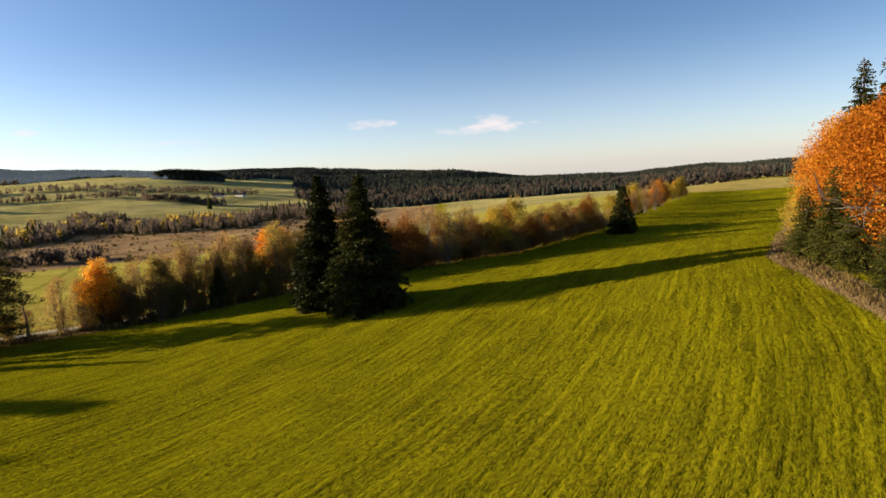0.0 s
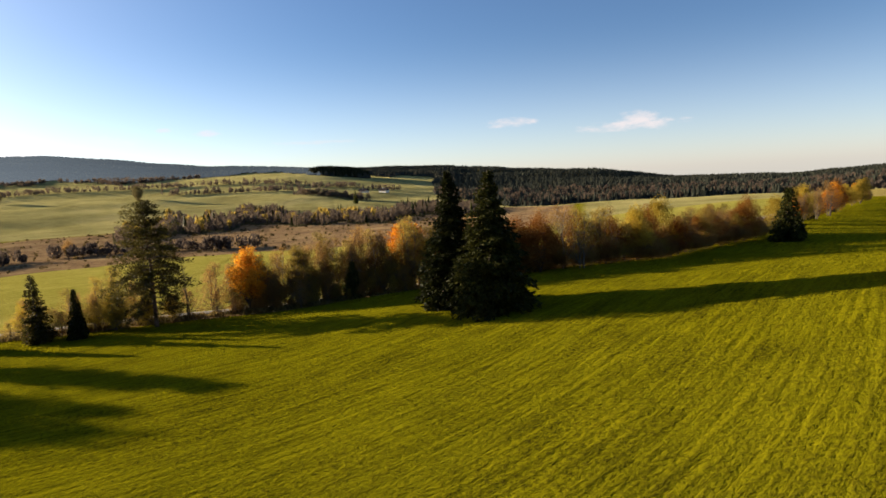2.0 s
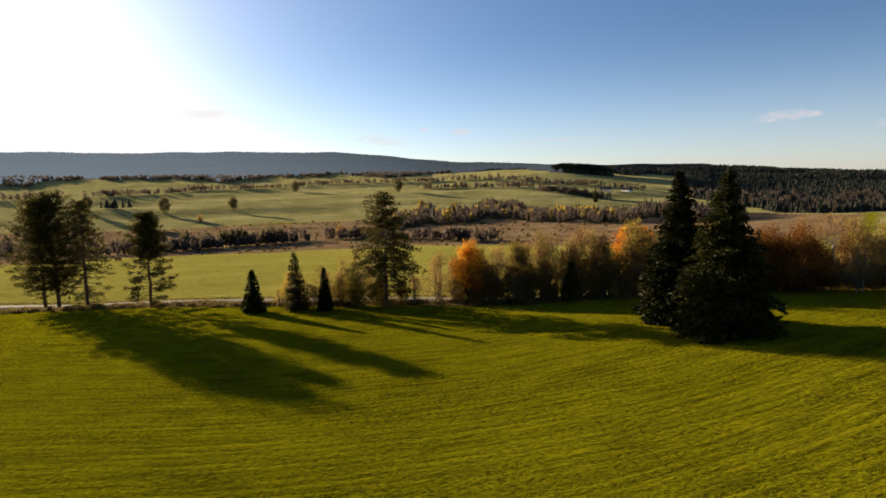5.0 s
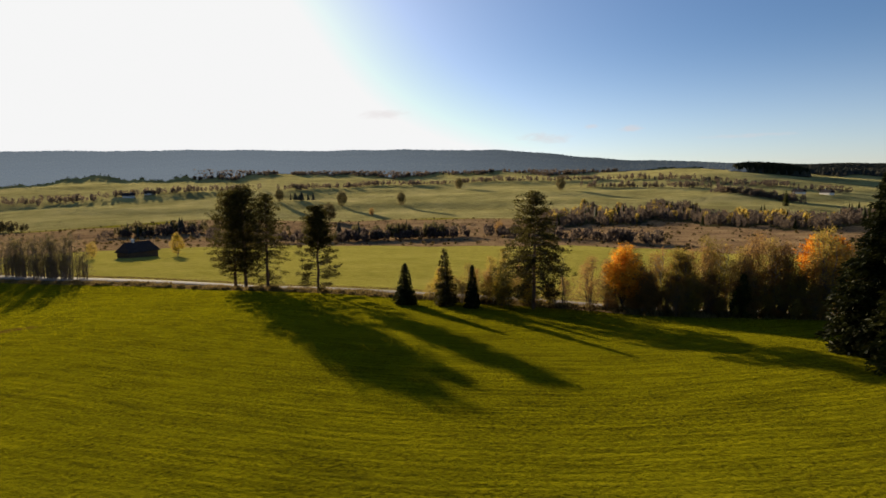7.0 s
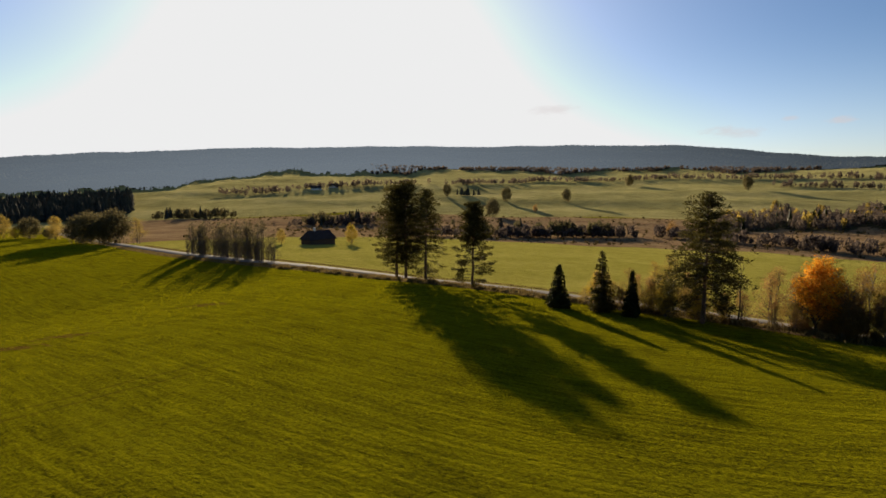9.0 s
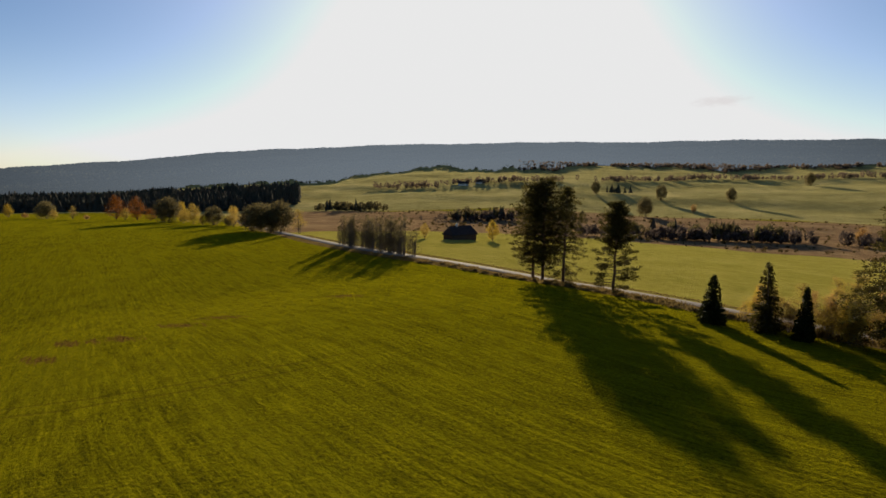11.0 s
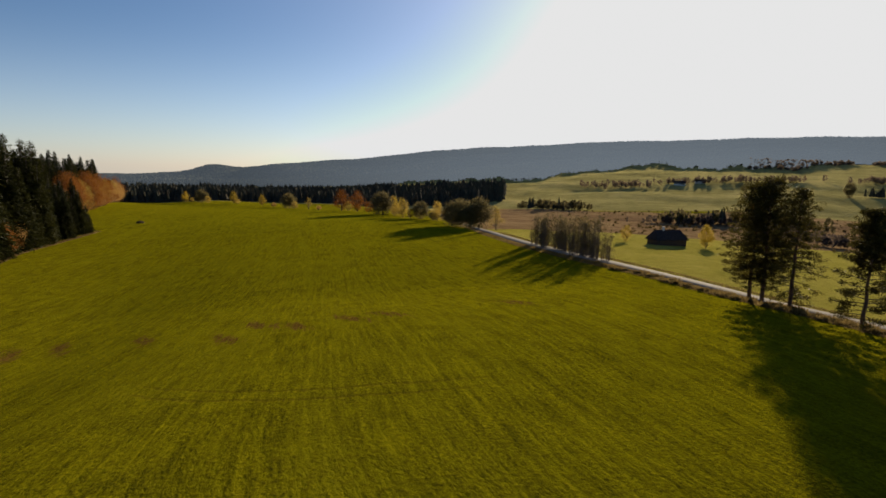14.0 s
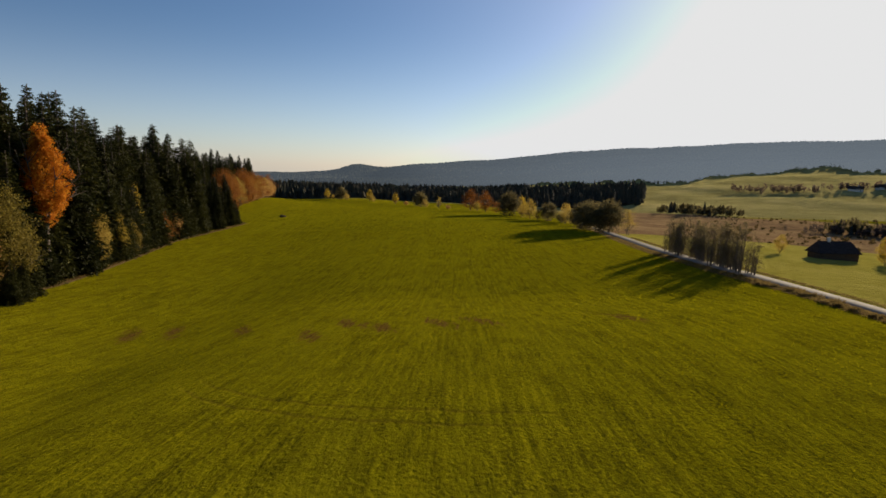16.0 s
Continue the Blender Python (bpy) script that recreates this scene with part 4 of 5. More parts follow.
# the ridge's haze is emission in its canopy material
backdrop("hazy blue-grey wooded ridge closing the valley", scatter(rng, 40000, 1150, 3060, -140, -25, inside, 0.62), 6, 9, 1.0, HAZED_RIDGE, rng, -140, -25)
wood_stuff("slope_wood", "mixed brown wood along the foot of the ridge", scatter(rng, 3200, 1080, 1420, -76, -30, lambda r, b: far_wood(r + 60, b) > 0.5), 5, 10, 0.75, FARWOOD, rng, 40)
# foot trees share the ridge's painted haze emission
wood_stuff("ridge_foot_wood", "hazy broadleaf wood along the foot of the ridge", scatter(rng, 3600, 1090, 1420, -138, -74, lambda r, b: far_wood(r + 50, b) > 0.5), 6, 11, 0.8, HAZED_RIDGE, rng, 24)
wood_stuff("ridge_forest", "dark spruce forest on the ridge beyond the copse", scatter(rng, 9000, 1150, 3060, -25, -12, inside, 0.62), 8, 12, 0.6, HAZED_SPRUCE, rng)
wood_stuff("north_forest", "dark spruce forest on low hills to the north", scatter(rng, 48000, 640, 3060, -14, 62, inside, 0.72), 7, 12, 0.34, HAZED_SPRUCE, rng)
wood_stuff("belt_forest", "dense dark conifer belt below the field", scatter(rng, 5500, 600, 980, -136, -96, inside), 9, 16, 0.30, HAZED_SPRUCE, rng)
crown = scatter(rng, 900, 1240, 1360, -26.1, -20.4, lambda r, b: np.abs(b + 23.2) < 2.9 * np.sqrt(np.clip(1 - ((r - 1300) / 62) ** 2, 0, 1)))
middle = 1 - ((np.degrees(np.arctan2(crown[:, 0], crown[:, 1])) + 23.2) / 3.1) ** 2
v, f = cones(crown, (11 + 11 * np.clip(middle, 0, 1) ** 0.5) * rng.uniform(0.9, 1.08, len(crown)), 4.6 * rng.uniform(0.8, 1.2, len(crown)), rng)
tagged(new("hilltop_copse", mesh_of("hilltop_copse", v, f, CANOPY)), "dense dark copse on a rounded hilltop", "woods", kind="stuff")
wood_stuff("valley_wood", "bare brown birch and alder wood on the heath", scatter(rng, 5200, 380, 760, -43, -9, inside), 5, 10, 0.38, FARWOOD, rng, 40)
wood_stuff("valley_wood_yellow", "yellowing scrub among the bare valley wood", scatter(rng, 170, 380, 760, -43, -18, inside), 6, 12, 0.6, OLIVE, rng, 44)
wood_stuff("valley_spruces", "dark spruces scattered through the valley wood", scatter(rng, 170, 420, 760, -43, -9, inside), 8, 16, 0.2, SPRUCE, rng)
wood_stuff("north_autumn_wood", "rust and brown broadleaf trees below the north forest", scatter(rng, 1500, 640, 980, -14, 32, inside), 7, 12, 0.5, FARWOOD, rng, 36)
wood_stuff("far_treeline", "mixed autumn treeline behind the stubble field", scatter(rng, 90, 550, 610, 19, 33), 4, 8, 0.8, FARWOOD, rng, 44)
wood_stuff("heath_scrub", "low brown scrub dotted over the heath", scatter(rng, 1500, 270, 560, -92, -12), 0.4, 1.5, 1.6, DRY, rng, 20)


def row_of(a, b, n, wob, rng):
    """An uneven row: trees crowd together and leave gaps."""
    t = np.linspace(0, 1, n) + rng.normal(0, 0.02, n)
    t = t + 0.035 * np.sin(t * 23 + a[0]) + 0.02 * np.sin(t * 57 + b[1])
    t = t[np.sin(t * 31 + a[1]) + np.sin(t * 71 + b[0]) + rng.normal(0, 0.5, n) > -0.7]
    n = len(t)
    x = a[0] + (b[0] - a[0]) * t + rng.normal(0, wob, n)
    y = a[1] + (b[1] - a[1]) * t + rng.normal(0, wob, n)
    return np.stack([x, y, land(x, y)], -1)


wood_stuff("hill_hedgerows", "brown broadleaf hedgerows between the far fields", np.concatenate([
    row_of((-867, 356), (-909, 533), 140, 9, rng), row_of((-909, 533), (-829, 773), 211, 10, rng), row_of((-829, 773), (-610, 922), 211, 12, rng),
    row_of((-610, 922), (-290, 900), 246, 12, rng), row_of((-390, 760), (-280, 740), 246, 5, rng), row_of((-895, 8), (-840, 90), 91, 9, rng),
    row_of((-890, 120), (-900, 300), 140, 9, rng), row_of((-600, 760), (-420, 830), 158, 8, rng)]), 4, 10.5, 0.6, FARWOOD, rng, 28)
wood_stuff("heath_copses", "brown and olive copses along the meadow's far edge", np.concatenate([
    row_of((-312, 110), (-281, 150), 66, 5, rng), row_of((-281, 150), (-275, 231), 132, 5, rng), row_of((-268, 252), (-160, 262), 132, 6, rng),
    row_of((-440, 60), (-430, 110), 66, 9, rng), row_of((-400, 110), (-330, 110), 57, 7, rng)]), 3.5, 7.5, 0.6, FARWOOD, rng, 40)
wood_stuff("copse_spruces", "dark young spruces in the meadow copses", np.concatenate([
    row_of((-300, 140), (-275, 225), 14, 3, rng), row_of((-440, 70), (-445, 110), 6, 6, rng), row_of((-600, -36), (-562, -5), 14, 12, rng),
    row_of((-719, 300), (-716, 330), 26, 2, rng), row_of((-461, 96), (-445, 102), 5, 3, rng)]), 7, 13, 0.24, HAZED_SPRUCE, rng)
wood_stuff("dark_copses", "rounded dark copses below the pastures", np.concatenate([
    row_of((-300, 140), (-275, 225), 60, 4, rng), row_of((-440, 66), (-445, 112), 60, 7, rng), row_of((-602, -40), (-560, -2), 90, 12, rng),
    row_of((-430, 130), (-420, 165), 30, 6, rng)]), 5, 10, 0.6, DARKLEAF, rng, 44)

# ---- near trees ----
BIG_SPRUCE = spruce(11, 12.7, 4.3, 0.0, 0.27, 15, 13, 0.34, spray=0.58, power=0.9, ragged=0.24, thin=0.16)
BIG_SPRUCE_B = spruce(12, 13.3, 3.7, 0.0, 0.27, 15, 13, 0.34, spray=0.58, power=0.92, ragged=0.26, thin=0.16)
plant(BIG_SPRUCE, -7.4, 52.6, 20, 1.0, "tall dark bushy spruce standing alone in the green field", "spruce", "spruce pair")
plant(BIG_SPRUCE_B, -11.8, 56.5, 140, 1.0, "tall dark spruce beside its twin in the green field", "spruce", "spruce pair")
SMALL_SPRUCE = spruce(21, 5.4, 1.75, 0.0, 0.2, 14, 9, 0.2, spray=0.4, thin=0.2, ragged=0.14, power=0.9)
THIN_SPRUCE = spruce(22, 7.4, 1.6, 0.02, 0.26, 11, 7, 0.2, needles=PINE, spray=0.4, thin=0.2)
EDGE_SPRUCE = spruce(23, 9.0, 2.4, 0.01, 0.25, 14, 9, 0.25, needles=YOUNG, spray=0.42, thin=0.12, power=0.7)
plant(SMALL_SPRUCE, -59, 46, 0, 0.88, "small dark conical spruce on the grassy lane verge", "spruce", "verge spruces", tall=1.0)
plant(THIN_SPRUCE, -55, 49.5, 60, 1.0, "thin young spruce among yellow shrubs on the verge", "spruce", "verge spruces")
plant(SMALL_SPRUCE, -51.5, 51, 75, 0.62, "small dark narrow spruce beside yellow shrubs", "spruce", "verge spruces", tall=1.0)
plant(SMALL_SPRUCE, -28, 70, 30, 0.9, "small dark spruce in front of the olive hedge", "spruce", "verge spruces")
plant(SMALL_SPRUCE, 40, 126, 10, 2.0, "lone dark spruce at the end of the hedge", "spruce", tall=1.95)

PINE_A = pine(31, 14.0, ((0.12, 2.0), (0.25, 4.1), (0.4, 4.7), (0.55, 4.0), (0.7, 3.0), (0.85, 1.8), (1.0, 0.3)), ((0.1, 0.4), (0.3, 0.75), (1.0, 0.9)), 0.16, 0.42, pads=24)
PINE_B = pine(32, 13.2, ((0.1, 2.4), (0.2, 3.5), (0.42, 3.4), (0.5, 2.4), (0.62, 2.5), (0.78, 2.1), (0.92, 1.1), (1.0, 0.2)), ((0.1, 0.35), (0.45, 0.45), (0.55, 1.0), (1.0, 1.0)), 0.1, 0.16)
PINE_C = pine(33, 17.4, ((0.16, 2.6), (0.3, 4.4), (0.5, 4.6), (0.7, 4.0), (0.86, 3.0), (0.95, 1.8), (1.0, 0.6)), ((0.16, 0.6), (0.3, 0.72), (0.5, 0.72), (1.0, 0.85)), 0.15, 0.2, pads=19)
PINE_D = pine(34, 16.0, ((0.06, 2.4), (0.2, 3.2), (0.4, 3.4), (0.6, 3.0), (0.8, 2.1), (0.93, 1.1), (1.0, 0.2)), ((0.05, 0.4), (0.3, 0.5), (0.45, 0.7), (1.0, 0.9)), 0.07, 0.3, pads=20)
plant(PINE_A, -46, 56, 0, 1.0, "broad feathery pine with drooping limbs by the lane", "pine")
plant(PINE_B, -79.5, 43.6, 0, 1.0, "slender pine with level open branches beside the lane", "pine", "lane pines")
plant(PINE_C, -98.4, 38.6, 10, 1.0, "tall pine with a bare lower trunk in a roadside clump", "pine", "lane pines")
plant(PINE_C, -100.2, 37.4, 150, 0.97, "tall pine with a bare lower trunk in a roadside clump", "pine", "lane pines", tall=0.96)
plant(PINE_D, -93.2, 40.6, 130, 1.0, "conical pine growing against the tall pines", "pine", "lane pines")

MAPLE = broadleaf(41, 8.4, 5.6, MAPLELEAF, clear=0.12, clumps=150, each=60, size=0.17, loose=0.8, squash=1.6)
MAPLE_B = broadleaf(42, 10.5, 6.0, MAPLELEAF, clear=0.3, clumps=130, each=40, size=0.3)
BEECH = broadleaf(43, 14.0, 9.5, ORANGE, clear=0.04, clumps=560, each=130, size=0.145)
OLIVE_TREE = broadleaf(44, 8.0, 5.6, OLIVE, clear=0.02, clumps=95, each=80, size=0.15, name="alder_tree", loose=1.1, squash=1.4)
YELLOW_TREE = broadleaf(45, 9.0, 6.0, YELLOW, clear=0.03, clumps=120, each=80, size=0.16, name="birch_tree", wood=TWIG, loose=1.0, squash=1.5)
BROWN_BUSH = broadleaf(46, 6.0, 6.0, BROWN, clear=0.0, clumps=110, each=80, size=0.15, name="hazel_bush", loose=1.0)
RUST_TREE = broadleaf(47, 9.0, 6.5, RUST, clear=0.02, clumps=110, each=80, size=0.15, name="rowan_tree", loose=1.0, squash=1.4)
DARK_TREE = broadleaf(48, 8.0, 8.0, DARKLEAF, clear=0.03, clumps=200, each=36, size=0.3, name="ash_tree")
TALL_BEECH = broadleaf(49, 30.0, 9.0, ORANGE, clear=0.38, clumps=330, each=80, size=0.3, squash=1.9)
WILLOW_TREE = broadleaf(50, 19.0, 12.0, WILLOW, clear=0.05, clumps=260, each=70, size=0.28, name="willow_tree")
BARE = bare_tree(51, 8.5, PALEBARK, BROWN, leafy=12, size=0.15)
BARE_B = bare_tree(52, 8.6, TWIG, OLIVE, stems=3, leafy=10, size=0.14, spread=0.24, name="alder_clump")
BARE_C = bare_tree(54, 8.2, TWIG, BROWN, stems=3, leafy=10, size=0.14, spread=0.24, name="birch_clump")
COLUMN = bare_tree(55, 9.4, TWIG, DARKLEAF, stems=3, leafy=3, size=0.15, spread=0.15, name="poplar_tree")
SNAG = bare_tree(53, 7.2, BARK, leafy=0, name="dead_tree", spread=0.3, depth=2)

plant(SNAG, -45, 60, 0, 1.0, "bare dead tree beside the pine", "tree")
plant(MAPLE, -39.5, 64.5, 0, 1.0, "rounded orange maple in the lane hedge", "maple")
for dx, dy, size in ((-2.4, 0.2, 0.7), (2.4, 1.0, 0.65), (-0.6, 2.2, 0.8), (3.0, -0.2, 0.5)):
    plant(BARE_C, -39.5 + dx, 64.5 + dy, 90 * dx, size, "brown-leaved birch scrub round the orange maple", "birch", "scrub round the maple")
plant(MAPLE_B, -23.4, 79.3, 0, 0.95, "bright orange maple rising behind the hedge", "maple")

HEDGE = "hedge along the lane"
r2 = random.Random(8)
for x, y, kind, size, label, cat in (
        (-50.5, 55, YELLOW_TREE, 0.5, "small yellow shrub on the lane verge", "shrub"), (-54, 53, BARE_B, 0.6, "thin leafless shrub on the lane verge", "shrub"),
        (-56.5, 51.5, BARE_B, 0.55, "thin leafless shrub on the lane verge", "shrub"), (-48.5, 57.5, YELLOW_TREE, 0.45, "small yellow shrub on the lane verge", "shrub"),
        (-36, 65, BROWN_BUSH, 0.62, "dark low brown bush in the hedge", "bush"), (-34.5, 68, BARE_B, 0.85, "thin bare alder in the hedge", "alder"),
        (-33, 69.5, OLIVE_TREE, 0.6, "olive-leaved alder in the hedge", "alder"), (-30.5, 71, BARE, 0.95, "pale bare birch in the hedge", "birch"),
        (-29, 73, BARE_B, 0.9, "thin bare alder in the hedge", "alder"), (-26, 73, BARE, 0.9, "pale bare birch in the hedge", "birch"),
        (-24.5, 73.5, OLIVE_TREE, 0.6, "olive-leaved alder in the hedge", "alder"), (-21.5, 74.5, BARE_B, 1.0, "olive-leaved alder in the hedge", "alder"),
        (-38, 70, BARE_B, 0.8, "thin bare alder in the hedge", "alder"), (-42.5, 66, BARE_B, 0.7, "thin bare alder in the hedge", "alder"),
        (-19, 76, BARE_B, 0.9, "thin bare alder in the hedge", "alder"), (-15, 76, BROWN_BUSH, 1.0, "brown hazel bush in the hedge", "bush"),
        (-9, 83, BROWN_BUSH, 1.05, "brown hazel bush in the hedge", "bush"), (-5, 82, RUST_TREE, 1.0, "rust-coloured rowan in the hedge", "rowan"),
        (-2, 86, BARE, 1.05, "pale bare birch in the hedge", "birch"), (0.5, 84.5, BARE_B, 0.95, "thin bare alder in the hedge", "alder"),
        (3, 94, BARE_B, 1.0, "thin bare alder in the hedge", "alder"), (5, 98, BROWN_BUSH, 1.1, "brown hazel bush in the hedge", "bush"),
        (8, 103, BROWN_BUSH, 1.1, "brown hazel bush in the hedge", "bush"), (12, 109, BROWN_BUSH, 1.1, "brown hazel bush in the hedge", "bush"),
        (14.5, 113, YELLOW_TREE, 1.25, "tall yellow birch in the hedge", "birch"), (18, 117, BROWN_BUSH, 1.1, "brown hazel bush in the hedge", "bush"),
        (22, 120, RUST_TREE, 0.75, "rust-coloured rowan in the hedge", "rowan"), (25, 127, BROWN_BUSH, 1.0, "brown hazel bush in the hedge", "bush"),
        (29, 132, BARE_B, 0.9, "thin bare alder in the hedge", "alder"), (32, 138, BROWN_BUSH, 1.0, "brown hazel bush in the hedge", "bush"),
        (37, 141, BROWN_BUSH, 0.95, "brown hazel bush in the hedge", "bush"), (30, 146, OLIVE_TREE, 1.0, "olive-leaved alder in the hedge", "alder")):
    plant(kind, x, y, r2.uniform(0, 360), size * r2.uniform(0.94, 1.06), label, cat, HEDGE)
# undergrowth that closes the hedge
def fill(a, b, n, kinds, low, highest, label, wob=1.6):
    for k in range(n):
        u = (k + r2.uniform(0.2, 0.8)) / n
        plant(r2.choice(kinds), a[0] + (b[0] - a[0]) * u + r2.uniform(-wob, wob), a[1] + (b[1] - a[1]) * u + r2.uniform(-wob, wob), r2.uniform(0, 360), (k_size := r2.uniform(low, highest)), label, "shrub", HEDGE, tall=k_size * r2.uniform(0.75, 1.2))


fill((-43, 65), (-18, 77), 36, (BARE_B, BARE_C, BARE_C, BARE, BARE_B), 0.6, 0.95, "thin alder shrub with a few olive leaves")
fill((-42, 64), (-18, 76), 44, (BARE_C, BARE_C, BARE_B), 0.28, 0.5, "low twiggy brown scrub in the hedge", 2.0)
fill((-41, 63.5), (-19, 74), 34, (BROWN_BUSH, BROWN_BUSH, OLIVE_TREE), 0.16, 0.32, "low brown undergrowth at the hedge foot", 1.0)
fill((-19, 77), (4, 95), 30, (BARE_C, BARE, RUST_TREE, RUST_TREE, BARE_C), 0.75, 1.1, "dense brown and rust hedge shrub")
fill((-19, 74), (4, 92), 40, (BROWN_BUSH, BROWN_BUSH, RUST_TREE), 0.35, 0.65, "low brown undergrowth at the hedge foot", 1.0)
fill((4, 95), (38, 142), 36, (BROWN_BUSH, BARE_C, OLIVE_TREE, YELLOW_TREE, RUST_TREE, BARE_C), 0.62, 1.05, "dense brown hedge shrub")
fill((3, 92), (40, 140), 44, (BROWN_BUSH, BROWN_BUSH, OLIVE_TREE), 0.4, 0.7, "low brown undergrowth at the hedge foot", 1.2)
fill((-61, 51.5), (-46, 60), 24, (BARE_B, BARE_B, BARE_C, YELLOW_TREE), 0.35, 0.72, "thin yellowing shrub on the lane verge")
for k in range(42):
    u = k / 41
    kind = (RUST_TREE, MAPLE, YELLOW_TREE, YELLOW_TREE, BARE_C, BROWN_BUSH, SMALL_SPRUCE)[r2.randrange(7)]
    plant(kind, 46 + 88 * u + r2.uniform(-3, 3), 152 + 166 * u + r2.uniform(-3, 3), r2.uniform(0, 360), r2.uniform(0.7, 1.3),
          "autumn-coloured tree in the far end of the hedge", "tree", "far hedge trees")

# leafless row along the lane
for k in range(46):
    u = k / 45
    plant(COLUMN, -192 + 46 * u + r2.uniform(-2.2, 2.2), -1.5 + 20.5 * u + r2.uniform(-2.2, 1.5), r2.uniform(0, 360), (k_size := r2.uniform(0.6, 1.12)),
          "leafless grey tree in the row beside the lane", "tree", "bare trees by the lane")
# bushes and trees along the crest of the field
for x, y, kind, size, label, cat in (
        (-287, -52, DARK_TREE, 1.5, "broad brown bush beside the lane", "bush"), (-278, -41, DARK_TREE, 1.5, "large dark round tree beside the lane", "tree"), (-281, -46, DARK_TREE, 1.7, "large dark round tree beside the lane", "tree"), (-275, -36, DARK_TREE, 1.8, "large dark round tree beside the lane", "tree"),
        (-262, -26, BARE_B, 1.2, "thin grey bush beside the lane", "bush"), (-322, -69, OLIVE_TREE, 1.4, "yellow bush on the crest", "bush"),
        (-339, -84, DARK_TREE, 1.3, "brown bush on the crest", "bush"), (-342, -96, OLIVE_TREE, 1.5, "yellow bush on the crest", "bush"),
        (-361, -116, DARK_TREE, 1.9, "broad brown bush on the crest", "bush"), (-385, -117, YELLOW_TREE, 1.5, "pale yellow tree on the crest", "tree"),
        (-398, -149, RUST_TREE, 1.7, "orange-brown tree on the crest", "tree"), (-430, -176, RUST_TREE, 1.9, "orange-brown tree on the crest", "tree"),
        (-440, -210, BARE_B, 1.1, "thin grey tree on the crest", "tree"), (-448, -232, DARK_TREE, 1.6, "brown bush on the crest", "bush"),
        (-455, -262, YELLOW_TREE, 1.2, "pale yellow tree on the crest", "tree"), (-462, -295, YELLOW_TREE, 1.3, "pale yellow tree on the crest", "tree"),
        (-465, -330, DARK_TREE, 1.5, "olive tree on the crest", "tree"), (-468, -350, YELLOW_TREE, 1.2, "pale yellow tree on the crest", "tree")):
    plant(kind, x, y, r2.uniform(0, 360), size, label, cat, "trees on the field's crest", tall=size * 1.05)
    if x < -300:
        plant(r2.choice((OLIVE_TREE, BROWN_BUSH, kind)), x + r2.uniform(3, 8), y + r2.uniform(5, 14), r2.uniform(0, 360), size * 0.7, "low autumn bush on the crest", "bush", "trees on the field's crest", tall=size * 0.55)
# single trees out on the valley pastures
for x, y, kind, size, label in (
        (-702, 280, DARK_TREE, 1.7, "lone dark tree on the valley pasture"), (-641, 335, DARK_TREE, 1.9, "lone dark tree on the valley pasture"),
        (-599, 395, DARK_TREE, 1.7, "lone dark tree on the valley pasture"), (-775, 629, DARK_TREE, 2.0, "lone dark tree on the valley pasture"),
        (-600, 690, DARK_TREE, 2.2, "lone dark tree on the valley pasture"), (-491, 245, DARK_TREE, 1.9, "round brown tree on the valley pasture"),
        (-527, 311, BROWN_BUSH, 1.2, "small brown bush on the valley pasture"), (-264, 251, BROWN_BUSH, 1.3, "small brown bush by the heath"),
        (-277, 692, EDGE_SPRUCE, 1.6, "lone spruce on the far green field")):
    plant(kind, x, y, r2.uniform(0, 360), size * 0.85, label, "tree", "pasture trees", tall=size * 1.25)


# ---- the wood at the field's edge ----
def along(line, gap, rnd, jitter=1.0):
    """Places along a line, a gap apart: place and the way into the wood."""
    out = []
    for (ax, ay), (bx, by) in zip(line[:-1], line[1:]):
        L = math.hypot(bx - ax, by - ay)
        n = max(1, int(L / gap))
        for k in range(n):
            u = (k + rnd.uniform(0.1, 0.9)) / n
            out.append((ax + (bx - ax) * u, ay + (by - ay) * u, -(by - ay) / L, (bx - ax) / L))
    return out


FOREST = spruce(61, 32.0, 5.4, 0.08, 0.62, 11, 5, 0.35, spray=1.1, ragged=0.25, power=0.7, thin=0.17)
FOREST_B = spruce(62, 29.0, 5.2, 0.03, 0.62, 11, 5, 0.35, spray=1.1, ragged=0.25, power=0.66, thin=0.17)
SKIRT = spruce(63, 18.0, 4.2, 0.01, 0.5, 12, 6, 0.35, spray=0.8, power=0.7, thin=0.15)
r3 = random.Random(3)
south = WOOD_EDGE[7:]
for x, y, nx, ny in along(south, 3.6, r3):
    d = r3.uniform(1.5, 3.5)
    plant(r3.choice((SKIRT, SKIRT, FOREST_B)), x + nx * d, y + ny * d, r3.uniform(0, 360), r3.uniform(0.8, 1.1) * (0.6 if x < -178 else 1.0), "dark spruce with branches down to the forest's edge", "spruce", "forest edge spruces")
for depth, gap in ((6.5, 4.2), (11, 4.6), (16, 5.0), (22, 6.0)):
    for x, y, nx, ny in along(south, gap, r3):
        d = depth + r3.uniform(-1.5, 1.5)
        plant(r3.choice((FOREST, FOREST_B)), x + nx * d, y + ny * d, r3.uniform(0, 360), r3.uniform(0.88, 1.14) * (1.16 if x > -100 else 1.13 if x > -178 else 0.7), "tall dark forest spruce", "spruce", "forest spruces")
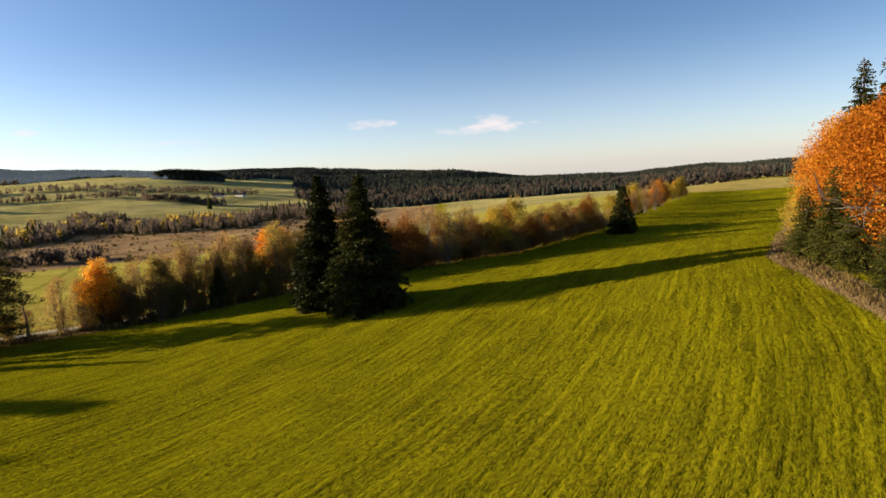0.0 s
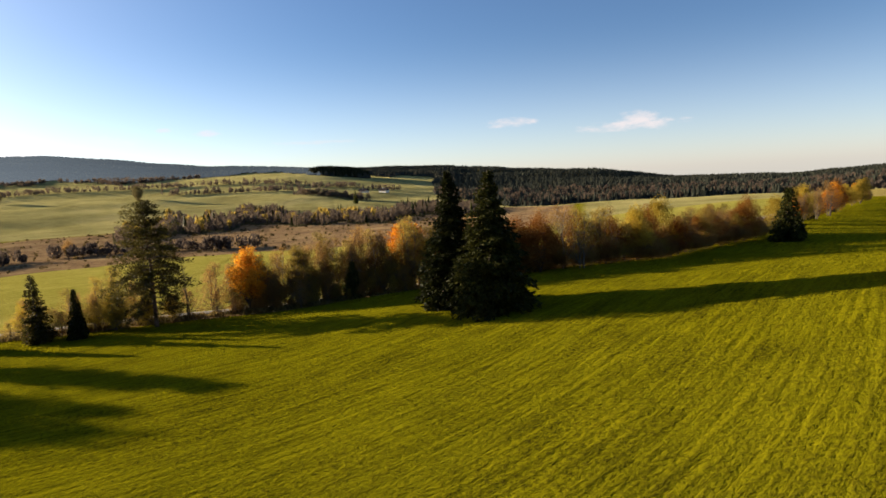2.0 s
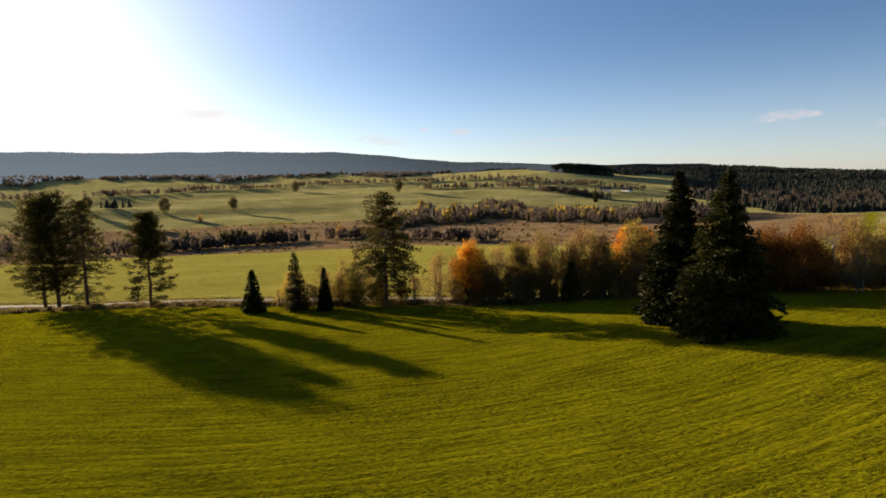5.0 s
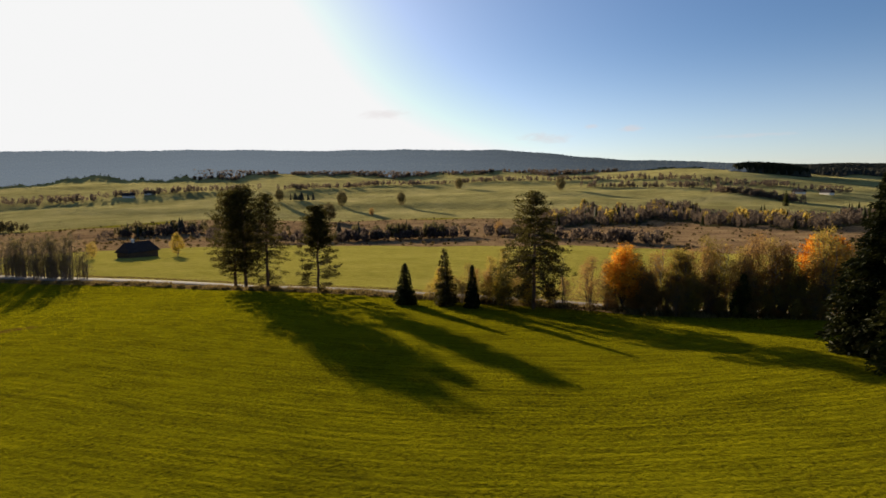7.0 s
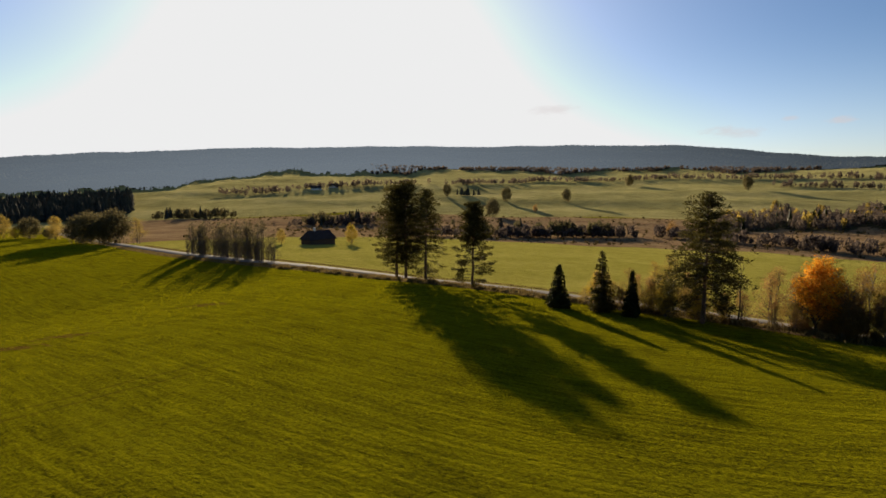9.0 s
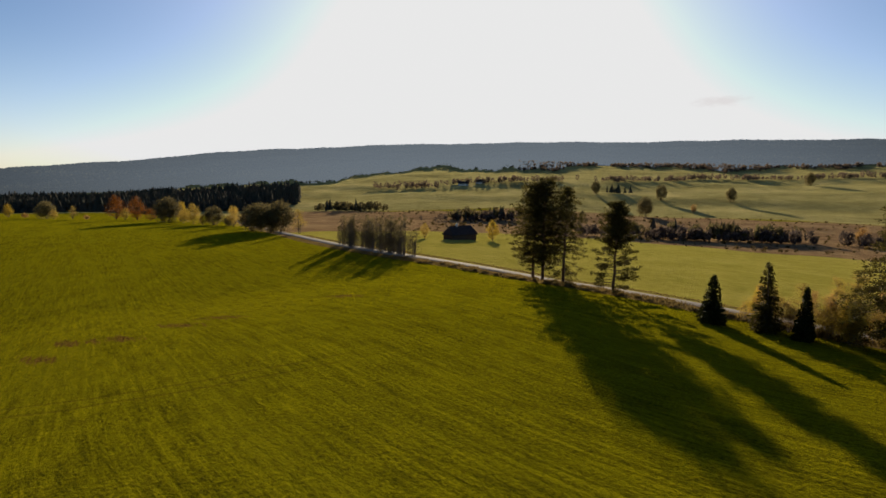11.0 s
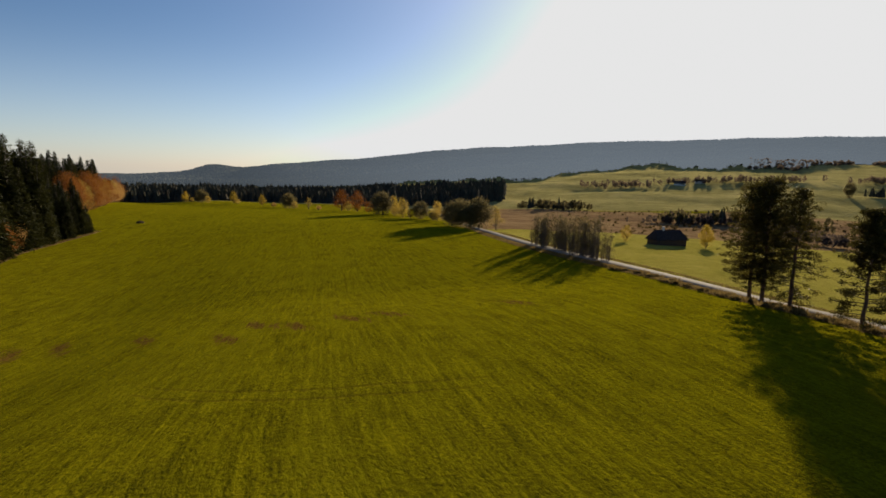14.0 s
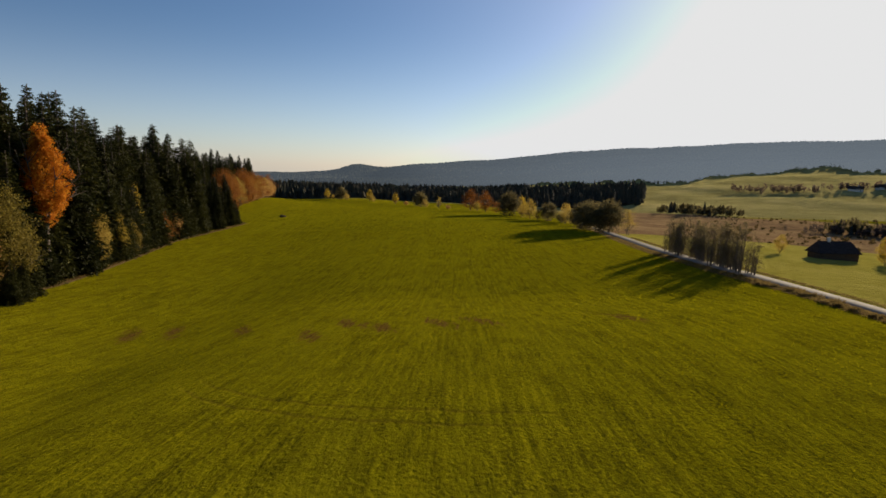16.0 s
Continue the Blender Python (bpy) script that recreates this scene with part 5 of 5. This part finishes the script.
for x, y, kind, size, upright, label in (
        (-66.5, -96, WILLOW_TREE, 1.0, 1.05, "large olive-yellow willow at the forest's edge"), (-60, -92, BROWN_BUSH, 1.8, 2.2, "large brown bush at the forest's edge"), (-68, -92.5, SKIRT, 0.5, 0.45, "low dark spruce at the forest's edge"), (-71.5, -96, SKIRT, 0.55, 0.5, "low dark spruce at the forest's edge"), (-65, -90, SKIRT, 0.5, 0.42, "low dark spruce at the forest's edge"),
        (-80.8, -108.5, TALL_BEECH, 1.0, 1.05, "tall orange beech among the dark spruces"), (-100, -123.5, OLIVE_TREE, 1.4, 1.9, "dull yellow birch among the dark spruces"),
        (-110, -131, YELLOW_TREE, 1.0, 1.6, "dull yellow birch among the dark spruces"), (-143, -157, RUST_TREE, 1.1, 1.2, "rust-coloured tree at the forest's edge"),
        (-152, -164, BROWN_BUSH, 1.3, 1.5, "brown bush at the forest's edge"), (-125, -145, YELLOW_TREE, 0.8, 2.4, "yellow birch among the dark spruces"),
        (-118, -138, OLIVE_TREE, 1.1, 1.4, "olive alder among the dark spruces")):
    plant(kind, x, y, r3.uniform(0, 360), size, label, "tree", "forest edge trees", tall=upright)
for k in range(22):
    u = k / 21
    x, y = -250 - 180 * u, -252 - 138 * u
    plant(r3.choice((RUST_TREE, RUST_TREE, BROWN_BUSH, OLIVE_TREE)), x, y, r3.uniform(0, 360), r3.uniform(2.2, 3.0), "rust and orange tree at the far corner of the forest", "tree", "far corner trees")
for k in range(60):
    u = r3.random()
    d = r3.uniform(8, 45)
    plant(r3.choice((FOREST, FOREST_B)), -225 - 205 * u + d * 0.5, -215 - 175 * u - d, r3.uniform(0, 360), r3.uniform(0.95, 1.2), "tall dark forest spruce", "spruce", "forest spruces")

# the wood's north corner, close to the start
for x, y, kind, size, label, cat in (
        (26.2, 43.5, EDGE_SPRUCE, 0.6, "young green spruce at the wood's corner", "spruce"), (26.3, 40.5, EDGE_SPRUCE, 0.76, "young green spruce at the wood's corner", "spruce"),
        (25.8, 37.3, EDGE_SPRUCE, 0.7, "young green spruce at the wood's corner", "spruce"), (23.9, 32, EDGE_SPRUCE, 0.56, "low green spruce at the wood's edge", "spruce"),
        (23.3, 28.5, EDGE_SPRUCE, 0.6, "low green spruce at the wood's edge", "spruce"), (22.7, 25, EDGE_SPRUCE, 0.56, "low green spruce at the wood's edge", "spruce"),
        (30.5, 49, YELLOW_TREE, 0.62, "yellow birch at the wood's corner", "birch"), (30.5, 42.5, BEECH, 0.85, "great orange beech at the wood's edge", "beech"),
        (28.8, 35, BEECH, 1.0, "great orange beech at the wood's edge", "beech"), (27.2, 30, YELLOW_TREE, 1.1, "tall yellow-brown birch at the wood's edge", "birch"),
        (33, 30, BEECH, 1.1, "great orange beech at the wood's edge", "beech"), (38, 52, FOREST_B, 0.54, "dark spruce standing above the beeches", "spruce"),
        (39.5, 49, FOREST_B, 0.65, "dark spruce standing above the beeches", "spruce"), (43, 47, FOREST, 0.66, "dark spruce standing above the beeches", "spruce"),
        (42, 58, FOREST_B, 0.45, "dark spruce standing above the beeches", "spruce"), (45, 55, FOREST, 0.52, "dark spruce standing above the beeches", "spruce")):
    plant(kind, x + (1.7 if kind is EDGE_SPRUCE else 0.4), y, r3.uniform(0, 360), size * (1.1 if kind is BEECH else 1.0), label, cat, "trees at the wood's corner")
for x, y, nx, ny in along(WOOD_EDGE[5:8], 5.0, r3):
    plant(r3.choice((EDGE_SPRUCE, RUST_TREE, SKIRT)), x + nx * 4, y + ny * 4, r3.uniform(0, 360), r3.uniform(0.7, 1.0), "mixed tree along the wood's east edge", "tree", "east edge trees")


# ---- buildings ----
def box(sx, sy, sz, x=0, y=0, z=0):
    v = [(x + sx * i, y + sy * j, z + sz * k) for k in (0, 1) for j in (-0.5, 0.5) for i in (-0.5, 0.5)]
    return v, [(0, 2, 3, 1), (4, 5, 7, 6), (0, 1, 5, 4), (2, 6, 7, 3), (0, 4, 6, 2), (1, 3, 7, 5)]


def house(name, length, depth, wall, rise, walls, roofing, hip=0.0, windows=3):
    """A house: walls, pitched roof with eaves, chimney, door and windows."""
    base = new(name)
    part("wall", mesh_of("wall", *box(length, depth, wall + 0.6, z=-0.6), walls), base)
    L, D = length / 2 + 0.5, depth / 2 + 0.6
    e, t = wall - 0.25, wall + rise
    v = [(-L, -D, e), (L, -D, e), (L, D, e), (-L, D, e), (-L + hip, 0, t), (L - hip, 0, t)]
    v += [(x, y, z - 0.22) for x, y, z in v]
    f = [(0, 1, 5, 4), (2, 3, 4, 5), (1, 2, 5), (3, 0, 4), (6, 10, 11, 7), (8, 11, 10, 9), (7, 11, 8), (9, 10, 6), (0, 6, 7, 1), (1, 7, 8, 2), (2, 8, 9, 3), (3, 9, 6, 0)]
    roof = part("roof", mesh_of("roof", v, f, roofing), base)
    part("chimney", mesh_of("chimney", *box(0.7, 0.7, 1.6, length * 0.15, 0, t - 0.6), PLASTER), roof)
    for k in range(windows):
        x = -length / 2 + length * (k + 1) / (windows + 1)
        w = part("window", mesh_of("window", *box(1.1, 0.12, 1.2, x, -depth / 2 - 0.02, 1.0), PLASTER), base)
        part("pane", mesh_of("pane", *box(0.9, 0.1, 1.0, x, -depth / 2 - 0.06, 1.1), GLASS), w)
    part("door", mesh_of("door", *box(1.0, 0.12, 2.0, length / 2 - 1.2, -depth / 2 - 0.03, 0.0), PLANK), base)
    return base


barn = house("farmhouse", 11.0, 5.8, 2.3, 2.9, PLANK, TILE, 1.2)
barn.matrix_world = barn.matrix_basis = stand(-214, 40, -62)
tagged(barn, "low dark wooden farmhouse with a steep dark roof in the meadow", "house")
plant(YELLOW_TREE, -212, 52, 0, 0.95, "round yellow-green tree beside the farmhouse", "tree")
plant(OLIVE_TREE, -217, 27, 0, 0.75, "small dark bush beside the farmhouse", "bush")
cottage = house("cottage", 14, 8, 3.0, 3.2, PLASTER, TILE, 0.0)
for x, y, turn, label in ((-865, 135, 70, "pale cottage with a grey roof on the far slope"), (-890, 165, 80, "pale cottage with a grey roof on the far slope"),
                          (-318, 830, 170, "pale farm building below the hilltop copse"), (-290, 842, 160, "pale farm building below the hilltop copse")):
    if "cottage" in USED:
        ob = copy_thing(cottage, stand(x, y, turn))
    else:
        USED.add("cottage")
        ob = cottage
        ob.matrix_world = ob.matrix_basis = stand(x, y, turn)
    tagged(ob, label, "house", "far houses")

blob = new("muck_heap", None)
heap = bmesh.new()
bmesh.ops.create_icosphere(heap, subdivisions=3, radius=1.0)
for q in heap.verts:
    q.co = Vector((q.co.x * 3.4, q.co.y * 1.8, max(q.co.z, -0.2) * 1.1)) * (1 + 0.25 * noise.noise(q.co * 1.7))
m = bpy.data.meshes.new("heap")
heap.to_mesh(m)
heap.free()
m.materials.append(solid("manure", (0.02, 0.015, 0.01), (0.06, 0.045, 0.03), 1.2))
part("heap", m, blob)
blob.matrix_world = blob.matrix_basis = stand(-253, -207, 30)
tagged(blob, "low dark heap lying in the green field", "heap")


# ---- grass of the near field ----
def make_grass():
    g = np.random.default_rng(77)
    # tufts, thicker on the ground close by
    n = 190000
    r = 8 + 240 * g.uniform(0, 1, n) ** 0.95
    a = np.radians(g.uniform(-165, 42, n))
    x, y = r * np.sin(a), r * np.cos(a)
    # drilled in rows that run with the lane
    across = drill_rows(x, y)[0]
    step = 0.6 * (np.round(across / 0.45) * 0.45 - across)
    x, y = x + 0.57 * step, y - 0.82 * step
    ok = (lane_gap(x, y) < -3.8) & (wood_gap(x, y) < -1.8)
    bare = sum(np.exp(-((((x - px) * 0.616 - (y - py) * 0.788) / 1.5) ** 2 + (((x - px) * 0.788 + (y - py) * 0.616) / 8.0) ** 2)) for px, py in SOIL)
    ok &= g.uniform(0, 1, n) > bare * 0.6
    x, y = x[ok], y[ok]
    big = (0.85 + 0.15 * np.sin(x * 0.23 + 2 * np.sin(y * 0.11)) * np.sin(y * 0.19 + 1)) * g.uniform(0.6, 1.3, len(x))
    each = 4
    x, y, big = np.repeat(x, each), np.repeat(y, each), np.repeat(big, each)
    m = len(x)
    x, y = x + g.normal(0, 0.1, m), y + g.normal(0, 0.1, m)
    base = np.stack([x, y, land(x, y) - 0.02], -1)
    t = g.uniform(0, 6.28, m)
    w = 0.024 * g.uniform(0.6, 1.4, m) * (1 + np.hypot(x, y) / 55)
    h = 0.105 * g.uniform(0.5, 1.3, m) * big * np.clip(np.hypot(x, y) / 60, 0.55, 1.3)
    s = np.stack([np.cos(t) * w, np.sin(t) * w, 0 * w], -1)
    tip = np.stack([g.normal(0, 0.035, m), g.normal(0, 0.035, m), h], -1)
    v = np.stack([base - s, base + s, base + tip], 1).reshape(-1, 3)
    me = bpy.data.meshes.new("grass")
    me.vertices.add(len(v))
    me.vertices.foreach_set("co", v.astype(np.float32).ravel())
    nf = len(v) // 3
    me.loops.add(3 * nf)
    me.loops.foreach_set("vertex_index", np.arange(3 * nf, dtype=np.int32))
    me.polygons.add(nf)
    me.polygons.foreach_set("loop_start", np.arange(0, 3 * nf, 3, dtype=np.int32))
    me.update()
    me.validate()
    me.materials.append(GRASS)
    return tagged(new("grass", me), "short bright green drilled grass over the field", "grass", kind="stuff")


make_grass()


def make_verge():
    """Long dry grass beside the lane, at the hedge foot and along the wood."""
    g = np.random.default_rng(31)
    P = []
    for line, offs, wide, n in ((LANE[3:13], (-3.4, -6.5), 1.0, 40000), (LANE[3:13], (3.2, 4.4), 0.8, 14000), (WOOD_EDGE[3:], (-0.6, -0.6), 1.1, 34000)):
        seg = np.array(line, float)
        way = np.diff(seg, axis=0)
        lens = np.hypot(way[:, 0], way[:, 1])
        k = g.choice(len(lens), n, p=lens / lens.sum())
        u = g.uniform(0, 1, n)[:, None]
        side = np.stack([-way[k, 1], way[k, 0]], -1) / lens[k][:, None]
        near = g.uniform(0, 1, n)
        d = (offs[0] + (offs[1] - offs[0]) * near ** 2) + g.normal(0, wide * 0.5, n)
        P.append(seg[k] + way[k] * u + side * d[:, None])
    # tussocks and low brown weeds between field and lane
    seg = np.array(LANE[5:13], float)
    for k in range(260):
        i = g.integers(0, len(seg) - 1)
        mid = seg[i] + (seg[i + 1] - seg[i]) * g.uniform()
        way = (seg[i + 1] - seg[i]) / np.linalg.norm(seg[i + 1] - seg[i])
        mid = mid + np.array((-way[1], way[0])) * -g.uniform(3.0, 6.2)
        P.append(mid + g.normal(0, g.uniform(0.2, 0.6), (90, 2)))
    q = np.concatenate(P)
    q = q[np.hypot(q[:, 0], q[:, 1]) < 330]
    pts = np.stack([q[:, 0], q[:, 1], land(q[:, 0], q[:, 1]) - 0.03], -1)
    up = np.tile(np.array((0.0, 0.0, 1.0)), (len(pts), 1))
    tall = np.full(len(pts), 0.32)
    tall[-260 * 90:] = 0.62
    v, f = blades(pts, up, tall, 0.1 * tall, g, 0.45)
    return tagged(new("verge_grass", mesh_of("verge_grass", v, f, DRY)), "long dry yellow grass along lane and wood", "grass", kind="stuff")


make_verge()
